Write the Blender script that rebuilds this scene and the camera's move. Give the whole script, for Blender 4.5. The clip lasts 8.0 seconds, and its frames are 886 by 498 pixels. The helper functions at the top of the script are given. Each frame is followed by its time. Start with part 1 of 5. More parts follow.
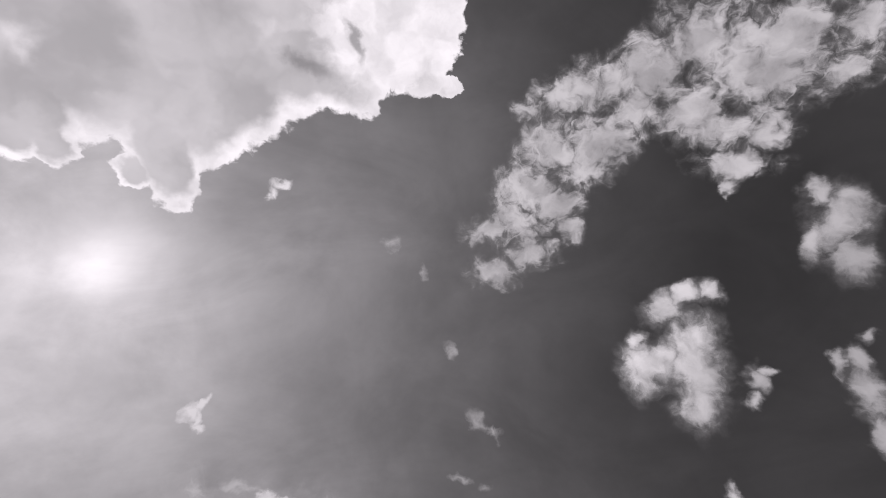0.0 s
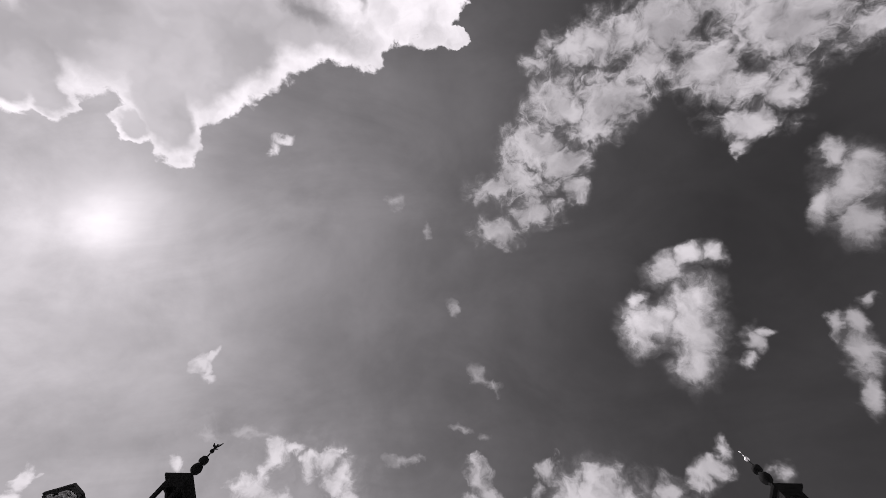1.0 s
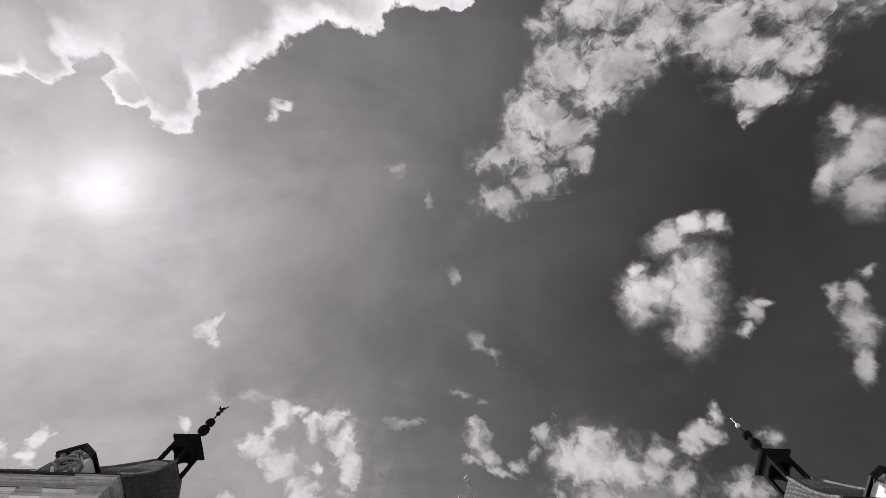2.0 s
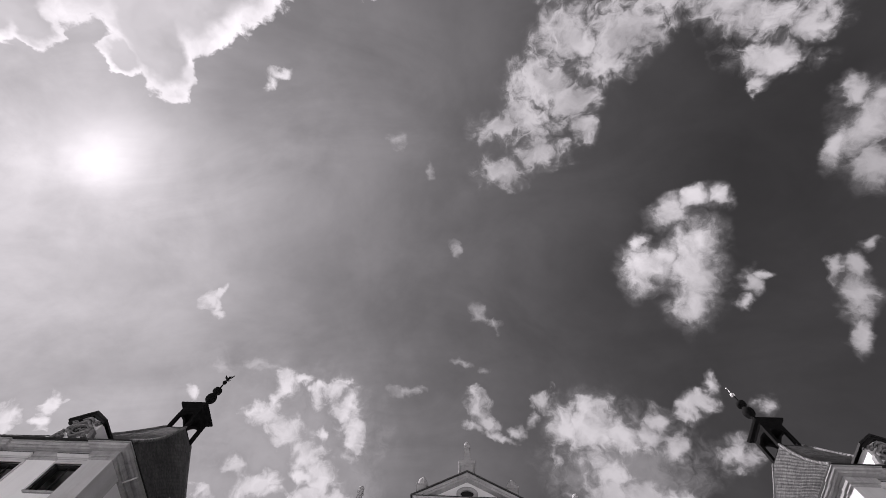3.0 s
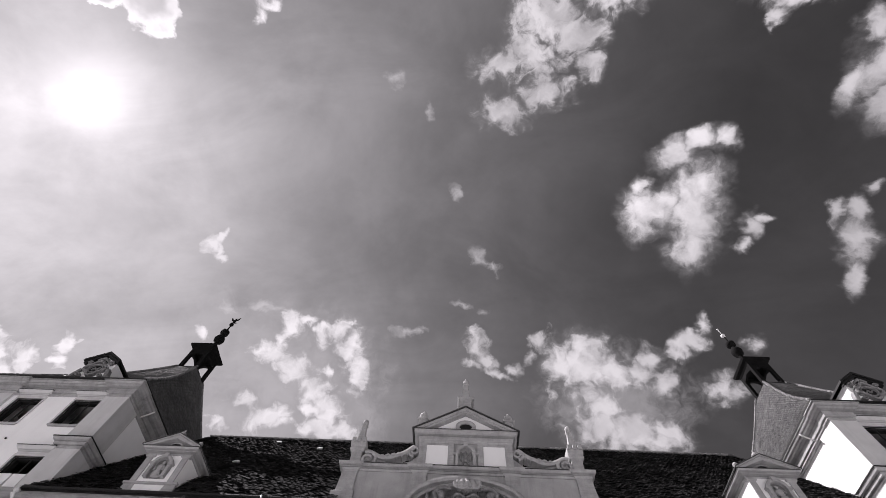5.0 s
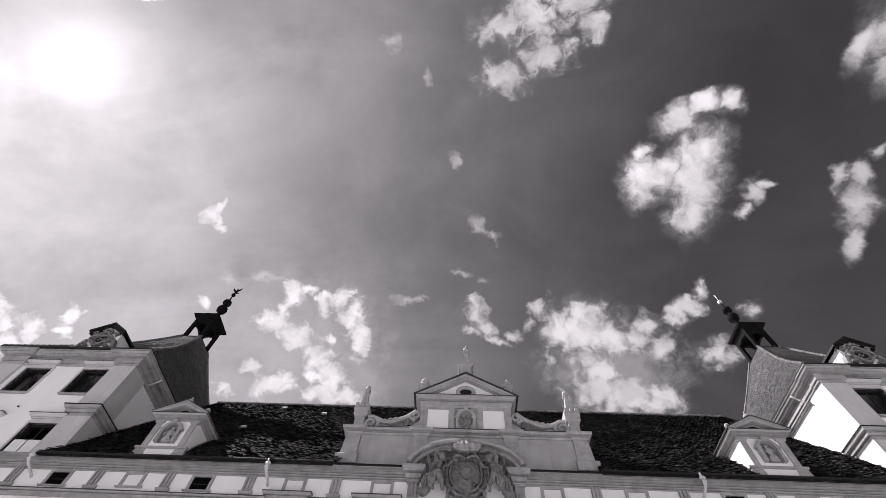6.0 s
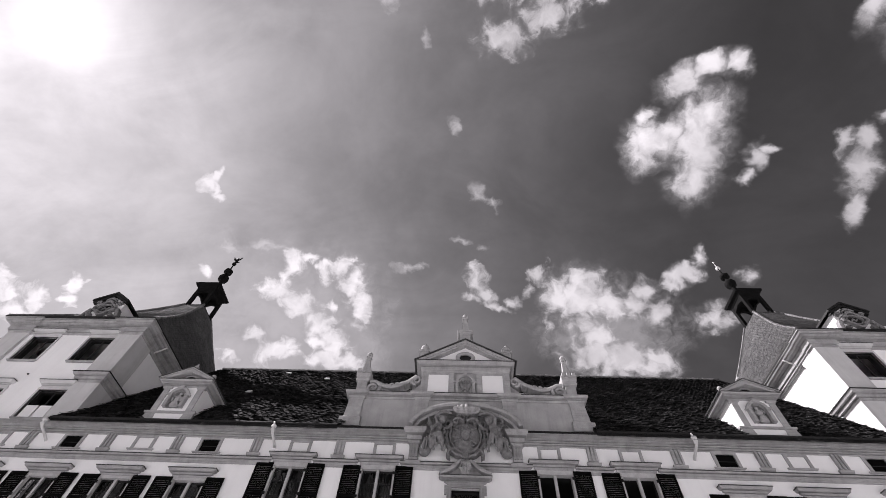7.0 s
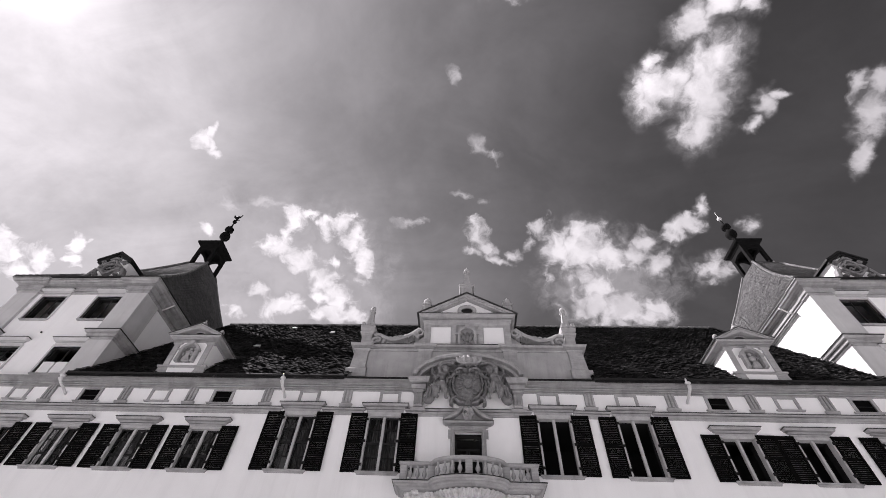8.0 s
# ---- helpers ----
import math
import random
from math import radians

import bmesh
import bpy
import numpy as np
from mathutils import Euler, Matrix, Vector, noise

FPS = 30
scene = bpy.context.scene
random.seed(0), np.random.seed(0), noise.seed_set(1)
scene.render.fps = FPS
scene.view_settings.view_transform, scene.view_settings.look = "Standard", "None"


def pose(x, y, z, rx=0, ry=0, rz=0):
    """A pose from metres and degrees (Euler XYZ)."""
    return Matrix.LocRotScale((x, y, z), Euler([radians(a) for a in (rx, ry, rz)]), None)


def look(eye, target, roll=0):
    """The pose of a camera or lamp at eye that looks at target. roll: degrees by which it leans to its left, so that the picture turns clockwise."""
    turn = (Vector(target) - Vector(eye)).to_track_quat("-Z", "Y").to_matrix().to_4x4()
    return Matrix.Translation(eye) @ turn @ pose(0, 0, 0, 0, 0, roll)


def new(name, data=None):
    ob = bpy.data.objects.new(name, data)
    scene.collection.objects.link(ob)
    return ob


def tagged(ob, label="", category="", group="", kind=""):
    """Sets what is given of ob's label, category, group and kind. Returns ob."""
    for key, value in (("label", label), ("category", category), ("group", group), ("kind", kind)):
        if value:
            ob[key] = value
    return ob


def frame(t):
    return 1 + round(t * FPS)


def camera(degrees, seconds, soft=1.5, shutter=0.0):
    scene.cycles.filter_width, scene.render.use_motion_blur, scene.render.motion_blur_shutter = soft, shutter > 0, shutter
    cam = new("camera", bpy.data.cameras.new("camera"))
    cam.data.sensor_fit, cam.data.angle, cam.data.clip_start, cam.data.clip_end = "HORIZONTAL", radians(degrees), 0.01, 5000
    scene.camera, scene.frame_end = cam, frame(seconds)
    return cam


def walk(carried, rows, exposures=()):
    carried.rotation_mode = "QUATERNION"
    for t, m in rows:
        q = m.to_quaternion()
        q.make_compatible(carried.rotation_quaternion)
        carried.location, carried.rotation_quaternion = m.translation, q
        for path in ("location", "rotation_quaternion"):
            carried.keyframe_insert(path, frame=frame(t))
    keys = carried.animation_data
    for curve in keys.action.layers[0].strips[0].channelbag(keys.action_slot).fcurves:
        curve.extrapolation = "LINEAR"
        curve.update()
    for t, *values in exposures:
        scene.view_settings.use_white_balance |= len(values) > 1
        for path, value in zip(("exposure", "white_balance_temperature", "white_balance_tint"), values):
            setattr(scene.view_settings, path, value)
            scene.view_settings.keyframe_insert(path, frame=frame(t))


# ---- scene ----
cam = camera(91.40, 8.0, soft=0.8)
PATH = [
    (0.0, pose(-0.139, 0.285, 1.324, 174.881, -1.839, 1.255)),
    (0.5, pose(-0.139, 0.286, 1.326, 172.128, -2.132, 0.996)),
    (1.0, pose(-0.137, 0.265, 1.331, 169.433, -2.395, 0.682)),
    (1.5, pose(-0.108, 0.246, 1.372, 167.259, -2.523, 0.430)),
    (3.0, pose(-0.058, 0.150, 1.446, 161.620, -2.862, 0.339)),
    (3.5, pose(-0.035, 0.120, 1.459, 159.725, -2.918, 0.312)),
    (4.0, pose(-0.046, 0.099, 1.483, 158.127, -2.982, 0.286)),
    (4.5, pose(-0.044, 0.078, 1.496, 156.165, -2.959, 0.284)),
    (6.0, pose(-0.018, 0.048, 1.534, 150.070, -2.607, 0.809)),
    (6.5, pose(-0.010, 0.028, 1.554, 147.754, -2.541, 0.868)),
    (7.0, pose(-0.000, 0.014, 1.572, 145.775, -2.425, 1.045)),
    (7.5, pose(0.007, -0.002, 1.585, 142.871, -2.338, 1.318)),
    (8.0, pose(0.000, 0.000, 1.600, 139.710, -1.993, 1.791)),
]

walk(cam, PATH, exposures=[(t, e, 6500, 20.0) for t, e in ((0.0, 0.60), (1.5, 0.64), (3.5, 0.75), (4.5, 0.86), (6.5, 1.05), (7.5, 1.07), (8.0, 1.15))])

# ---- sky, sun ----
SUN_AZ, SUN_EL = -74.0, 46.2           # degrees, from straight ahead to the right; over the horizon
SUN = Vector((math.sin(radians(SUN_AZ)) * math.cos(radians(SUN_EL)), math.cos(radians(SUN_AZ)) * math.cos(radians(SUN_EL)), math.sin(radians(SUN_EL))))
sun = new("sun", bpy.data.lights.new("sun", "SUN"))
sun.data.energy, sun.data.angle, sun.data.color = 4.7, radians(0.5), (1.0, 0.99, 0.98)
GLARE = Vector((-0.6534, 0.0883, 0.7518))   # the heart of the glare in the haze
sun.matrix_world = look(SUN * 100, (0, 0, 0))

# clouds, each a cluster of puffs: centre, two radii and turn on the sky's stereographic chart
CLOUDS = {
    'gap': [
        (-0.155, -0.16, 0.0325, 0.01, 19), (-0.106, -0.182, 0.0048, 0.0215, 157),
    ],
    'lit': [
        (-0.056, -0.19, 0.0785, 0.0597, 1), (-0.002, -0.189, 0.0363, 0.0705, 2),
    ],
    'bank': [
        (-0.458, -0.133, 0.0763, 0.0736, 174), (-0.415, -0.112, 0.051, 0.0547, 176), (-0.395, -0.072, 0.0176, 0.0246, 178), (-0.423, -0.083, 0.0233, 0.0254, 177),
        (-0.347, -0.148, 0.0765, 0.074, 176), (-0.306, -0.09, 0.0373, 0.063, 178), (-0.302, -0.053, 0.0264, 0.0412, 180), (-0.334, -0.045, 0.0199, 0.0164, 24),
        (-0.265, -0.114, 0.0631, 0.0578, 149), (-0.225, -0.132, 0.065, 0.0519, 150), (-0.165, -0.162, 0.0636, 0.0515, 179), (-0.115, -0.161, 0.045, 0.0508, 180),
        (-0.062, -0.187, 0.0543, 0.0502, 1), (-0.032, -0.162, 0.0277, 0.0328, 1), (-0.009, -0.134, 0.015, 0.0094, 2), (-0.02, -0.205, 0.0312, 0.0529, 1),
        (-0.171, -0.249, 0.1906, 0.0681, 177), (-0.364, -0.227, 0.1249, 0.0705, 172), (-0.086, -0.261, 0.1025, 0.0526, 180), (-0.263, -0.195, 0.0862, 0.0727, 176),
    ],
    'band': [
        (0.298, -0.14, 0.0754, 0.0415, 7), (0.251, -0.164, 0.0419, 0.039, 7), (0.357, -0.12, 0.0273, 0.021, 168), (0.33, -0.175, 0.04, 0.0218, 9),
        (0.372, -0.165, 0.0173, 0.019, 10), (0.244, -0.101, 0.0306, 0.0364, 5), (0.283, -0.081, 0.0408, 0.0223, 5), (0.285, -0.042, 0.0376, 0.0149, 3),
        (0.28, -0.02, 0.0098, 0.0104, 2), (0.313, -0.072, 0.0163, 0.0165, 5), (0.311, -0.161, 0.053, 0.0301, 8), (0.28, -0.222, 0.0772, 0.0374, 10),
    ],
    'strand': [
        (0.203, -0.14, 0.0295, 0.0385, 5), (0.195, -0.096, 0.0248, 0.0243, 4), (0.154, -0.13, 0.0371, 0.0272, 4), (0.114, -0.121, 0.0288, 0.0192, 163),
        (0.081, -0.108, 0.0159, 0.0131, 3), (0.153, -0.072, 0.0379, 0.03, 3), (0.106, -0.067, 0.0366, 0.0276, 2), (0.139, -0.042, 0.0328, 0.0216, 2),
        (0.078, -0.022, 0.0327, 0.0267, 2), (0.112, -0.005, 0.0277, 0.0215, 1), (0.036, 0.025, 0.031, 0.0195, 1), (0.072, 0.016, 0.0318, 0.0232, 1),
        (0.039, 0.072, 0.0292, 0.0183, 1), (0.084, 0.05, 0.0285, 0.0168, 1), (0.128, 0.027, 0.0134, 0.0153, 1),
    ],
    'right': [
        (0.248, 0.17, 0.0283, 0.0573, 176), (0.256, 0.142, 0.0186, 0.0201, 176), (0.254, 0.212, 0.0155, 0.0158, 174), (0.206, 0.176, 0.0279, 0.0274, 176),
        (0.193, 0.148, 0.008, 0.0146, 177), (0.219, 0.163, 0.0137, 0.0149, 176), (0.225, 0.112, 0.0228, 0.0175, 151), (0.243, 0.097, 0.0189, 0.0116, 151),
        (0.264, 0.094, 0.0128, 0.0125, 178), (0.301, 0.179, 0.0095, 0.0135, 174), (0.309, 0.168, 0.0094, 0.0051, 174), (0.295, 0.2, 0.0072, 0.0056, 173),
    ],
    'edge': [
        (0.369, 0.019, 0.0234, 0.0361, 1), (0.381, 0.057, 0.0157, 0.0228, 178), (0.352, -0.01, 0.0118, 0.0143, 2), (0.379, -0.006, 0.0141, 0.014, 2),
        (0.352, 0.04, 0.0102, 0.0212, 180), (0.386, 0.179, 0.0133, 0.0219, 172), (0.383, 0.153, 0.0095, 0.0106, 173), (0.393, 0.13, 0.0069, 0.0074, 174),
        (0.369, 0.155, 0.0053, 0.0108, 173), (0.393, 0.218, 0.0077, 0.0212, 169),
    ],
    'left_low': [
        (-0.215, 0.312, 0.0146, 0.0168, 6), (-0.193, 0.308, 0.0162, 0.0078, 6), (-0.223, 0.335, 0.0093, 0.0184, 7), (-0.156, 0.326, 0.0306, 0.0136, 162),
        (-0.14, 0.349, 0.0213, 0.0324, 4), (-0.13, 0.38, 0.0145, 0.0276, 4), (-0.173, 0.321, 0.0151, 0.0092, 5), (-0.233, 0.348, 0.0302, 0.0179, 33),
        (-0.209, 0.367, 0.0383, 0.0214, 39), (-0.185, 0.395, 0.0351, 0.0208, 43), (-0.167, 0.422, 0.0326, 0.0225, 35), (-0.193, 0.415, 0.0186, 0.0092, 17),
        (-0.27, 0.399, 0.0233, 0.0122, 30), (-0.245, 0.424, 0.0382, 0.017, 9), (-0.298, 0.419, 0.0194, 0.0111, 11), (-0.183, 0.444, 0.0396, 0.0143, 7),
        (-0.153, 0.448, 0.0205, 0.013, 5), (-0.169, 0.372, 0.0092, 0.0115, 5),
    ],
    'left_edge': [
        (-0.493, 0.283, 0.0302, 0.0371, 17), (-0.468, 0.303, 0.0136, 0.021, 17), (-0.435, 0.298, 0.0087, 0.0139, 15), (-0.442, 0.314, 0.0096, 0.0101, 16),
        (-0.487, 0.316, 0.0198, 0.0183, 18), (-0.31, 0.31, 0.0133, 0.0174, 156),
    ],
    'mid_low': [
        (0.151, 0.364, 0.042, 0.0394, 173), (0.12, 0.359, 0.0208, 0.027, 175), (0.183, 0.364, 0.025, 0.0264, 172), (0.149, 0.338, 0.0335, 0.014, 174),
        (0.222, 0.344, 0.0162, 0.0163, 171), (0.235, 0.362, 0.0173, 0.0177, 170), (0.212, 0.36, 0.0178, 0.0178, 171), (0.262, 0.316, 0.0233, 0.0138, 137),
        (0.276, 0.291, 0.0062, 0.0142, 159), (0.249, 0.33, 0.0131, 0.0087, 170), (0.181, 0.431, 0.0461, 0.0278, 171), (0.173, 0.407, 0.0284, 0.0238, 172),
        (0.235, 0.436, 0.036, 0.0163, 168), (0.245, 0.419, 0.0176, 0.0135, 168), (0.21, 0.431, 0.0369, 0.0234, 170), (0.299, 0.361, 0.0203, 0.0169, 145),
        (0.323, 0.306, 0.0094, 0.0089, 168),
    ],
    'wisps': [
        (-0.24, 0.287, 0.0153, 0.0062, 7), (-0.28, 0.284, 0.0085, 0.0054, 8), (-0.077, 0.039, 0.0081, 0.0077, 1), (-0.041, 0.07, 0.0054, 0.0077, 1),
        (-0.01, 0.168, 0.0052, 0.0129, 153), (0.018, 0.238, 0.0068, 0.0137, 149), (0.036, 0.252, 0.0096, 0.0062, 19), (-0.005, 0.297, 0.0128, 0.0036, 179),
        (0.024, 0.307, 0.0071, 0.0043, 178), (-0.071, 0.33, 0.0187, 0.0043, 2),
    ],
    'tufts': [
        (0.02, 0.345, 0.0123, 0.0216, 156), (0.013, 0.331, 0.0072, 0.0115, 179), (0.031, 0.363, 0.0159, 0.0094, 13), (0.046, 0.38, 0.0202, 0.0051, 22),
        (0.064, 0.377, 0.0087, 0.0072, 177), (0.015, 0.37, 0.0117, 0.0044, 178), (0.094, 0.335, 0.0156, 0.0119, 141), (0.082, 0.358, 0.0077, 0.013, 21),
        (0.113, 0.397, 0.0065, 0.0098, 155), (-0.288, 0.211, 0.0103, 0.0086, 155), (-0.277, 0.203, 0.0106, 0.0047, 143), (-0.283, 0.22, 0.0052, 0.0091, 18),
        (-0.281, 0.228, 0.0064, 0.0033, 7),
    ],
    'ring': [
        (-0.207, -0.022, 0.0058, 0.0101, 22), (-0.196, -0.032, 0.0132, 0.0049, 165),
    ],
    'veil': [
        (-0.215, 0.377, 0.1028, 0.0749, 7), (-0.245, 0.423, 0.1159, 0.0424, 9), (-0.161, 0.427, 0.058, 0.0433, 5), (0.187, 0.395, 0.0797, 0.0522, 171),
        (-0.47, 0.309, 0.0817, 0.0494, 17), (-0.389, 0.331, 0.0647, 0.0328, 14), (-0.296, 0.288, 0.0359, 0.027, 9),
    ],
}


class Nodes:
    """Short hand for node trees."""

    def __init__(self, tree):
        self.tree = tree
        tree.nodes.clear()

    def node(self, kind, ins=(), operation=None, blend=None, kind_of=None):
        n = self.tree.nodes.new(kind)
        if operation:
            n.operation = operation
        if blend:
            n.interpolation_type = blend
        if kind_of and kind == "ShaderNodeMapping":
            n.vector_type = kind_of
        if kind_of and kind == "ShaderNodeTexGradient":
            n.gradient_type = kind_of
        if kind_of and kind == "ShaderNodeMix":
            n.data_type = kind_of
        for slot, value in (ins.items() if isinstance(ins, dict) else enumerate(ins)):
            if isinstance(value, bpy.types.NodeSocket):
                self.tree.links.new(value, n.inputs[slot])
            elif value is not None:
                n.inputs[slot].default_value = value
        return n

    def math(self, op, a, b=None, c=None):
        return self.node("ShaderNodeMath", [a, b, c], operation=op).outputs[0]

    def vec(self, op, a, b=None):
        return self.node("ShaderNodeVectorMath", [a, b], operation=op).outputs[0]

    def noise(self, vector, scale, detail=4.0, rough=0.55, distortion=0.0):
        return self.node("ShaderNodeTexNoise", {"Vector": vector, "Scale": scale, "Detail": detail, "Roughness": rough, "Distortion": distortion})

    def remap(self, value, a, b, lo=0.0, hi=1.0, smooth=True):
        return self.node("ShaderNodeMapRange", [value, a, b, lo, hi], blend="SMOOTHSTEP" if smooth else "LINEAR").outputs[0]

    def mix(self, factor, a, b):
        n = self.node("ShaderNodeMix", kind_of="FLOAT")
        for slot, value in ((0, factor), (2, a), (3, b)):
            if isinstance(value, bpy.types.NodeSocket):
                self.tree.links.new(value, n.inputs[slot])
            else:
                n.inputs[slot].default_value = value
        return n.outputs[0]

    def ramp(self, value, stops):
        n = self.node("ShaderNodeValToRGB", [value])
        cr = n.color_ramp
        cr.interpolation = "B_SPLINE" if len(stops) > 3 else "LINEAR"
        while len(cr.elements) < len(stops):
            cr.elements.new(0.5)
        for e, (p, v) in zip(cr.elements, stops):
            e.position, e.color = p, (v, v, v, 1)
        return n.outputs[0]


def make_sky():
    world = bpy.data.worlds.new("world")
    scene.world = world
    world.use_nodes = True
    n = Nodes(world.node_tree)
    way = n.node("ShaderNodeTexCoord").outputs["Generated"]
    xyz = n.node("ShaderNodeSeparateXYZ", [way]).outputs
    below = n.math("ADD", n.math("MAXIMUM", xyz[2], -0.2), 1.0)
    chart = n.node("ShaderNodeCombineXYZ", [n.math("DIVIDE", xyz[0], below), n.math("DIVIDE", xyz[1], below), 0.0]).outputs[0]
    # ragged edges: the chart is pushed about by turbulence at two sizes
    big_push = n.vec("SUBTRACT", n.noise(chart, 18.0, 3.0, 0.55).outputs["Color"], (0.5, 0.5, 0.5))
    fine_push = n.vec("SUBTRACT", n.noise(chart, 55.0, 5.0, 0.5).outputs["Color"], (0.5, 0.5, 0.5))
    pushed = n.vec("ADD", chart, n.vec("ADD", n.vec("MULTIPLY", big_push, (0.024, 0.024, 0)), n.vec("MULTIPLY", fine_push, (0.024, 0.024, 0))))
    EDGE = 0.62

    def field(names, size=1.0):
        total = None
        for name in names:
            for x, y, a, b, turn in CLOUDS[name]:
                m = n.node("ShaderNodeMapping", [pushed, (x, y, 0), (0, 0, radians(turn)), (a * size / EDGE, b * size / EDGE, 1)], kind_of="TEXTURE")
                puff = n.node("ShaderNodeTexGradient", [m.outputs[0]], kind_of="SPHERICAL").outputs["Fac"]
                total = puff if total is None else n.math("SMOOTH_MAX", total, puff, 0.12)
        return total

    def torn_up(shape, amount, hold=0.3):
        """The field eaten into by turbulence, and nothing far from it."""
        return n.math("ADD", shape, n.math("MULTIPLY", n.math("MULTIPLY", body, amount), n.remap(shape, 0.0, hold)))

    fluff = n.noise(chart, 30.0, 9.0, 0.6, 0.5).outputs["Fac"]
    curl = n.noise(pushed, 80.0, 7.0, 0.58, 0.6).outputs["Fac"]
    body = n.math("ADD", n.math("MULTIPLY", n.math("SUBTRACT", fluff, 0.47), 1.05), n.math("MULTIPLY", n.math("SUBTRACT", curl, 0.48), 0.75))

    def cover_of(density, shape):
        """A dense heart that fades out into thin ragged vapour."""
        heart = n.remap(density, 0.24, 0.74)
        vapour = n.math("MULTIPLY", n.math("MULTIPLY", n.remap(density, 0.08, 0.55), 0.42), n.remap(shape, 0.04, 0.34))
        return n.math("MAXIMUM", heart, vapour)

    solid, loose = field(["right", "edge"], 1.06), field(["left_low", "left_edge", "mid_low"])
    heap_field = n.math("MAXIMUM", solid, loose)
    heap = n.math("MAXIMUM", torn_up(solid, 0.75), torn_up(loose, 1.1))
    heap_cover = cover_of(heap, heap_field)
    strand_field = field(["band", "strand"], 1.0)
    strand = torn_up(strand_field, 1.45)
    strand_cover = cover_of(strand, strand_field)
    bank_field = field(["bank"])
    bank = n.math("ADD", bank_field, n.math("MULTIPLY", body, 0.30))
    gap = n.remap(n.math("ADD", field(["gap"]), n.math("MULTIPLY", body, 0.7)), 0.1, 0.9)
    bank_cover = n.math("MULTIPLY", n.remap(bank, 0.32, 0.40), n.math("SUBTRACT", 1.0, n.math("MULTIPLY", gap, 0.62)))
    tuft_field = field(["tufts", "ring"])
    tuft_cover = n.math("MULTIPLY", n.remap(torn_up(tuft_field, 1.6), 0.20, 1.1), 0.66)
    wisp_field = field(["wisps"], 1.2)
    wisp = torn_up(wisp_field, 1.5, 0.25)
    wisp_cover = n.math("MULTIPLY", n.remap(wisp, 0.22, 1.2), 0.5)

    # clear sky: air, and haze that glows round the sun
    air = n.node("ShaderNodeTexSky")
    air.sky_type, air.sun_disc, air.sun_elevation, air.sun_rotation, air.dust_density = "NISHITA", False, radians(SUN_EL), radians(SUN_AZ), 1.0
    grey = n.node("ShaderNodeRGBToBW", [air.outputs[0]]).outputs[0]
    cosine = n.node("ShaderNodeVectorMath", [way, tuple(GLARE)], operation="DOT_PRODUCT").outputs["Value"]
    angle = n.math("DIVIDE", n.math("ARCCOSINE", n.math("MINIMUM", cosine, 1.0)), math.pi)
    streaks = n.noise(chart, 7.0, 7.0, 0.6, 0.25).outputs["Fac"]
    veil = n.noise(n.node("ShaderNodeMapping", [chart, (0, 0, 0), (0, 0, 0.5), (4.0, 6.5, 1)]).outputs[0], 1.3, 7.0, 0.6, 0.8).outputs["Fac"]
    glow = n.ramp(angle, [(0.0, 0.46), (0.025, 0.37), (0.05, 0.275), (0.09, 0.157), (0.13, 0.086), (0.18, 0.042), (0.24, 0.006), (1.0, 0.0)])
    far = n.ramp(angle, [(0.0, 0.10), (0.10, 0.105), (0.18, 0.112), (0.24, 0.092), (0.31, 0.045), (0.40, 0.009), (1.0, 0.006)])
    haze = n.math("ADD", glow, n.math("MULTIPLY", far, n.remap(xyz[2], 0.88, 0.60, 0.95, 2.25, smooth=False)))
    haze = n.math("MULTIPLY", haze, n.math("MULTIPLY", n.remap(streaks, 0.25, 0.75, 0.84, 1.16), n.remap(veil, 0.3, 0.7, 0.88, 1.12)))
    disc = n.math("MULTIPLY", n.math("POWER", 2.718, n.math("MULTIPLY", n.math("POWER", n.math("DIVIDE", angle, 0.019), 2.0), -1.0)), 0.21)
    clear = n.math("ADD", n.math("MINIMUM", n.math("MULTIPLY", grey, 0.01), 0.0085), n.math("ADD", haze, disc))

    # cloud light: thick parts white, thin rims and hollows greyer, the bank before the sun grey within and bright at its rim
    near_sun = n.remap(angle, 0.12, 0.55, 1.0, 0.0, smooth=False)
    relief = n.noise(pushed, 20.0, 6.0, 0.55).outputs["Fac"]
    low = n.remap(xyz[2], 0.90, 0.76, 1.0, 0.78)
    heap_light = n.math("MULTIPLY", n.mix(n.remap(heap, 0.30, 1.0), 0.22, n.remap(relief, 0.3, 0.65, 0.48, 0.66)), n.math("MULTIPLY", low, n.mix(near_sun, 0.68, 1.35)))
    heap_light = n.math("MAXIMUM", heap_light, n.math("MULTIPLY", clear, 1.05))
    strand_light = n.mix(n.remap(strand, 0.28, 1.0), 0.16, n.remap(relief, 0.32, 0.66, 0.30, 0.50))
    sunlit = n.remap(n.math("ADD", field(["lit"]), n.math("MULTIPLY", body, 0.4)), 0.15, 0.6)
    core = n.math("MULTIPLY", n.remap(n.math("ADD", bank_field, n.math("MULTIPLY", n.math("SUBTRACT", streaks, 0.5), 0.2)), 0.40, 0.64), n.math("SUBTRACT", 1.0, sunlit))
    bank_light = n.mix(core, n.remap(relief, 0.3, 0.7, 0.60, 0.84), n.remap(n.noise(pushed, 7.0, 4.0, 0.5).outputs["Fac"], 0.35, 0.65, 0.34, 0.54))
    thin = n.math("MULTIPLY", n.remap(torn_up(field(["veil"]), 0.9), 0.15, 0.95), 0.5)
    sky = n.mix(thin, clear, n.math("MAXIMUM", n.math("MULTIPLY", low, 0.46), n.math("MULTIPLY", clear, 1.1)))
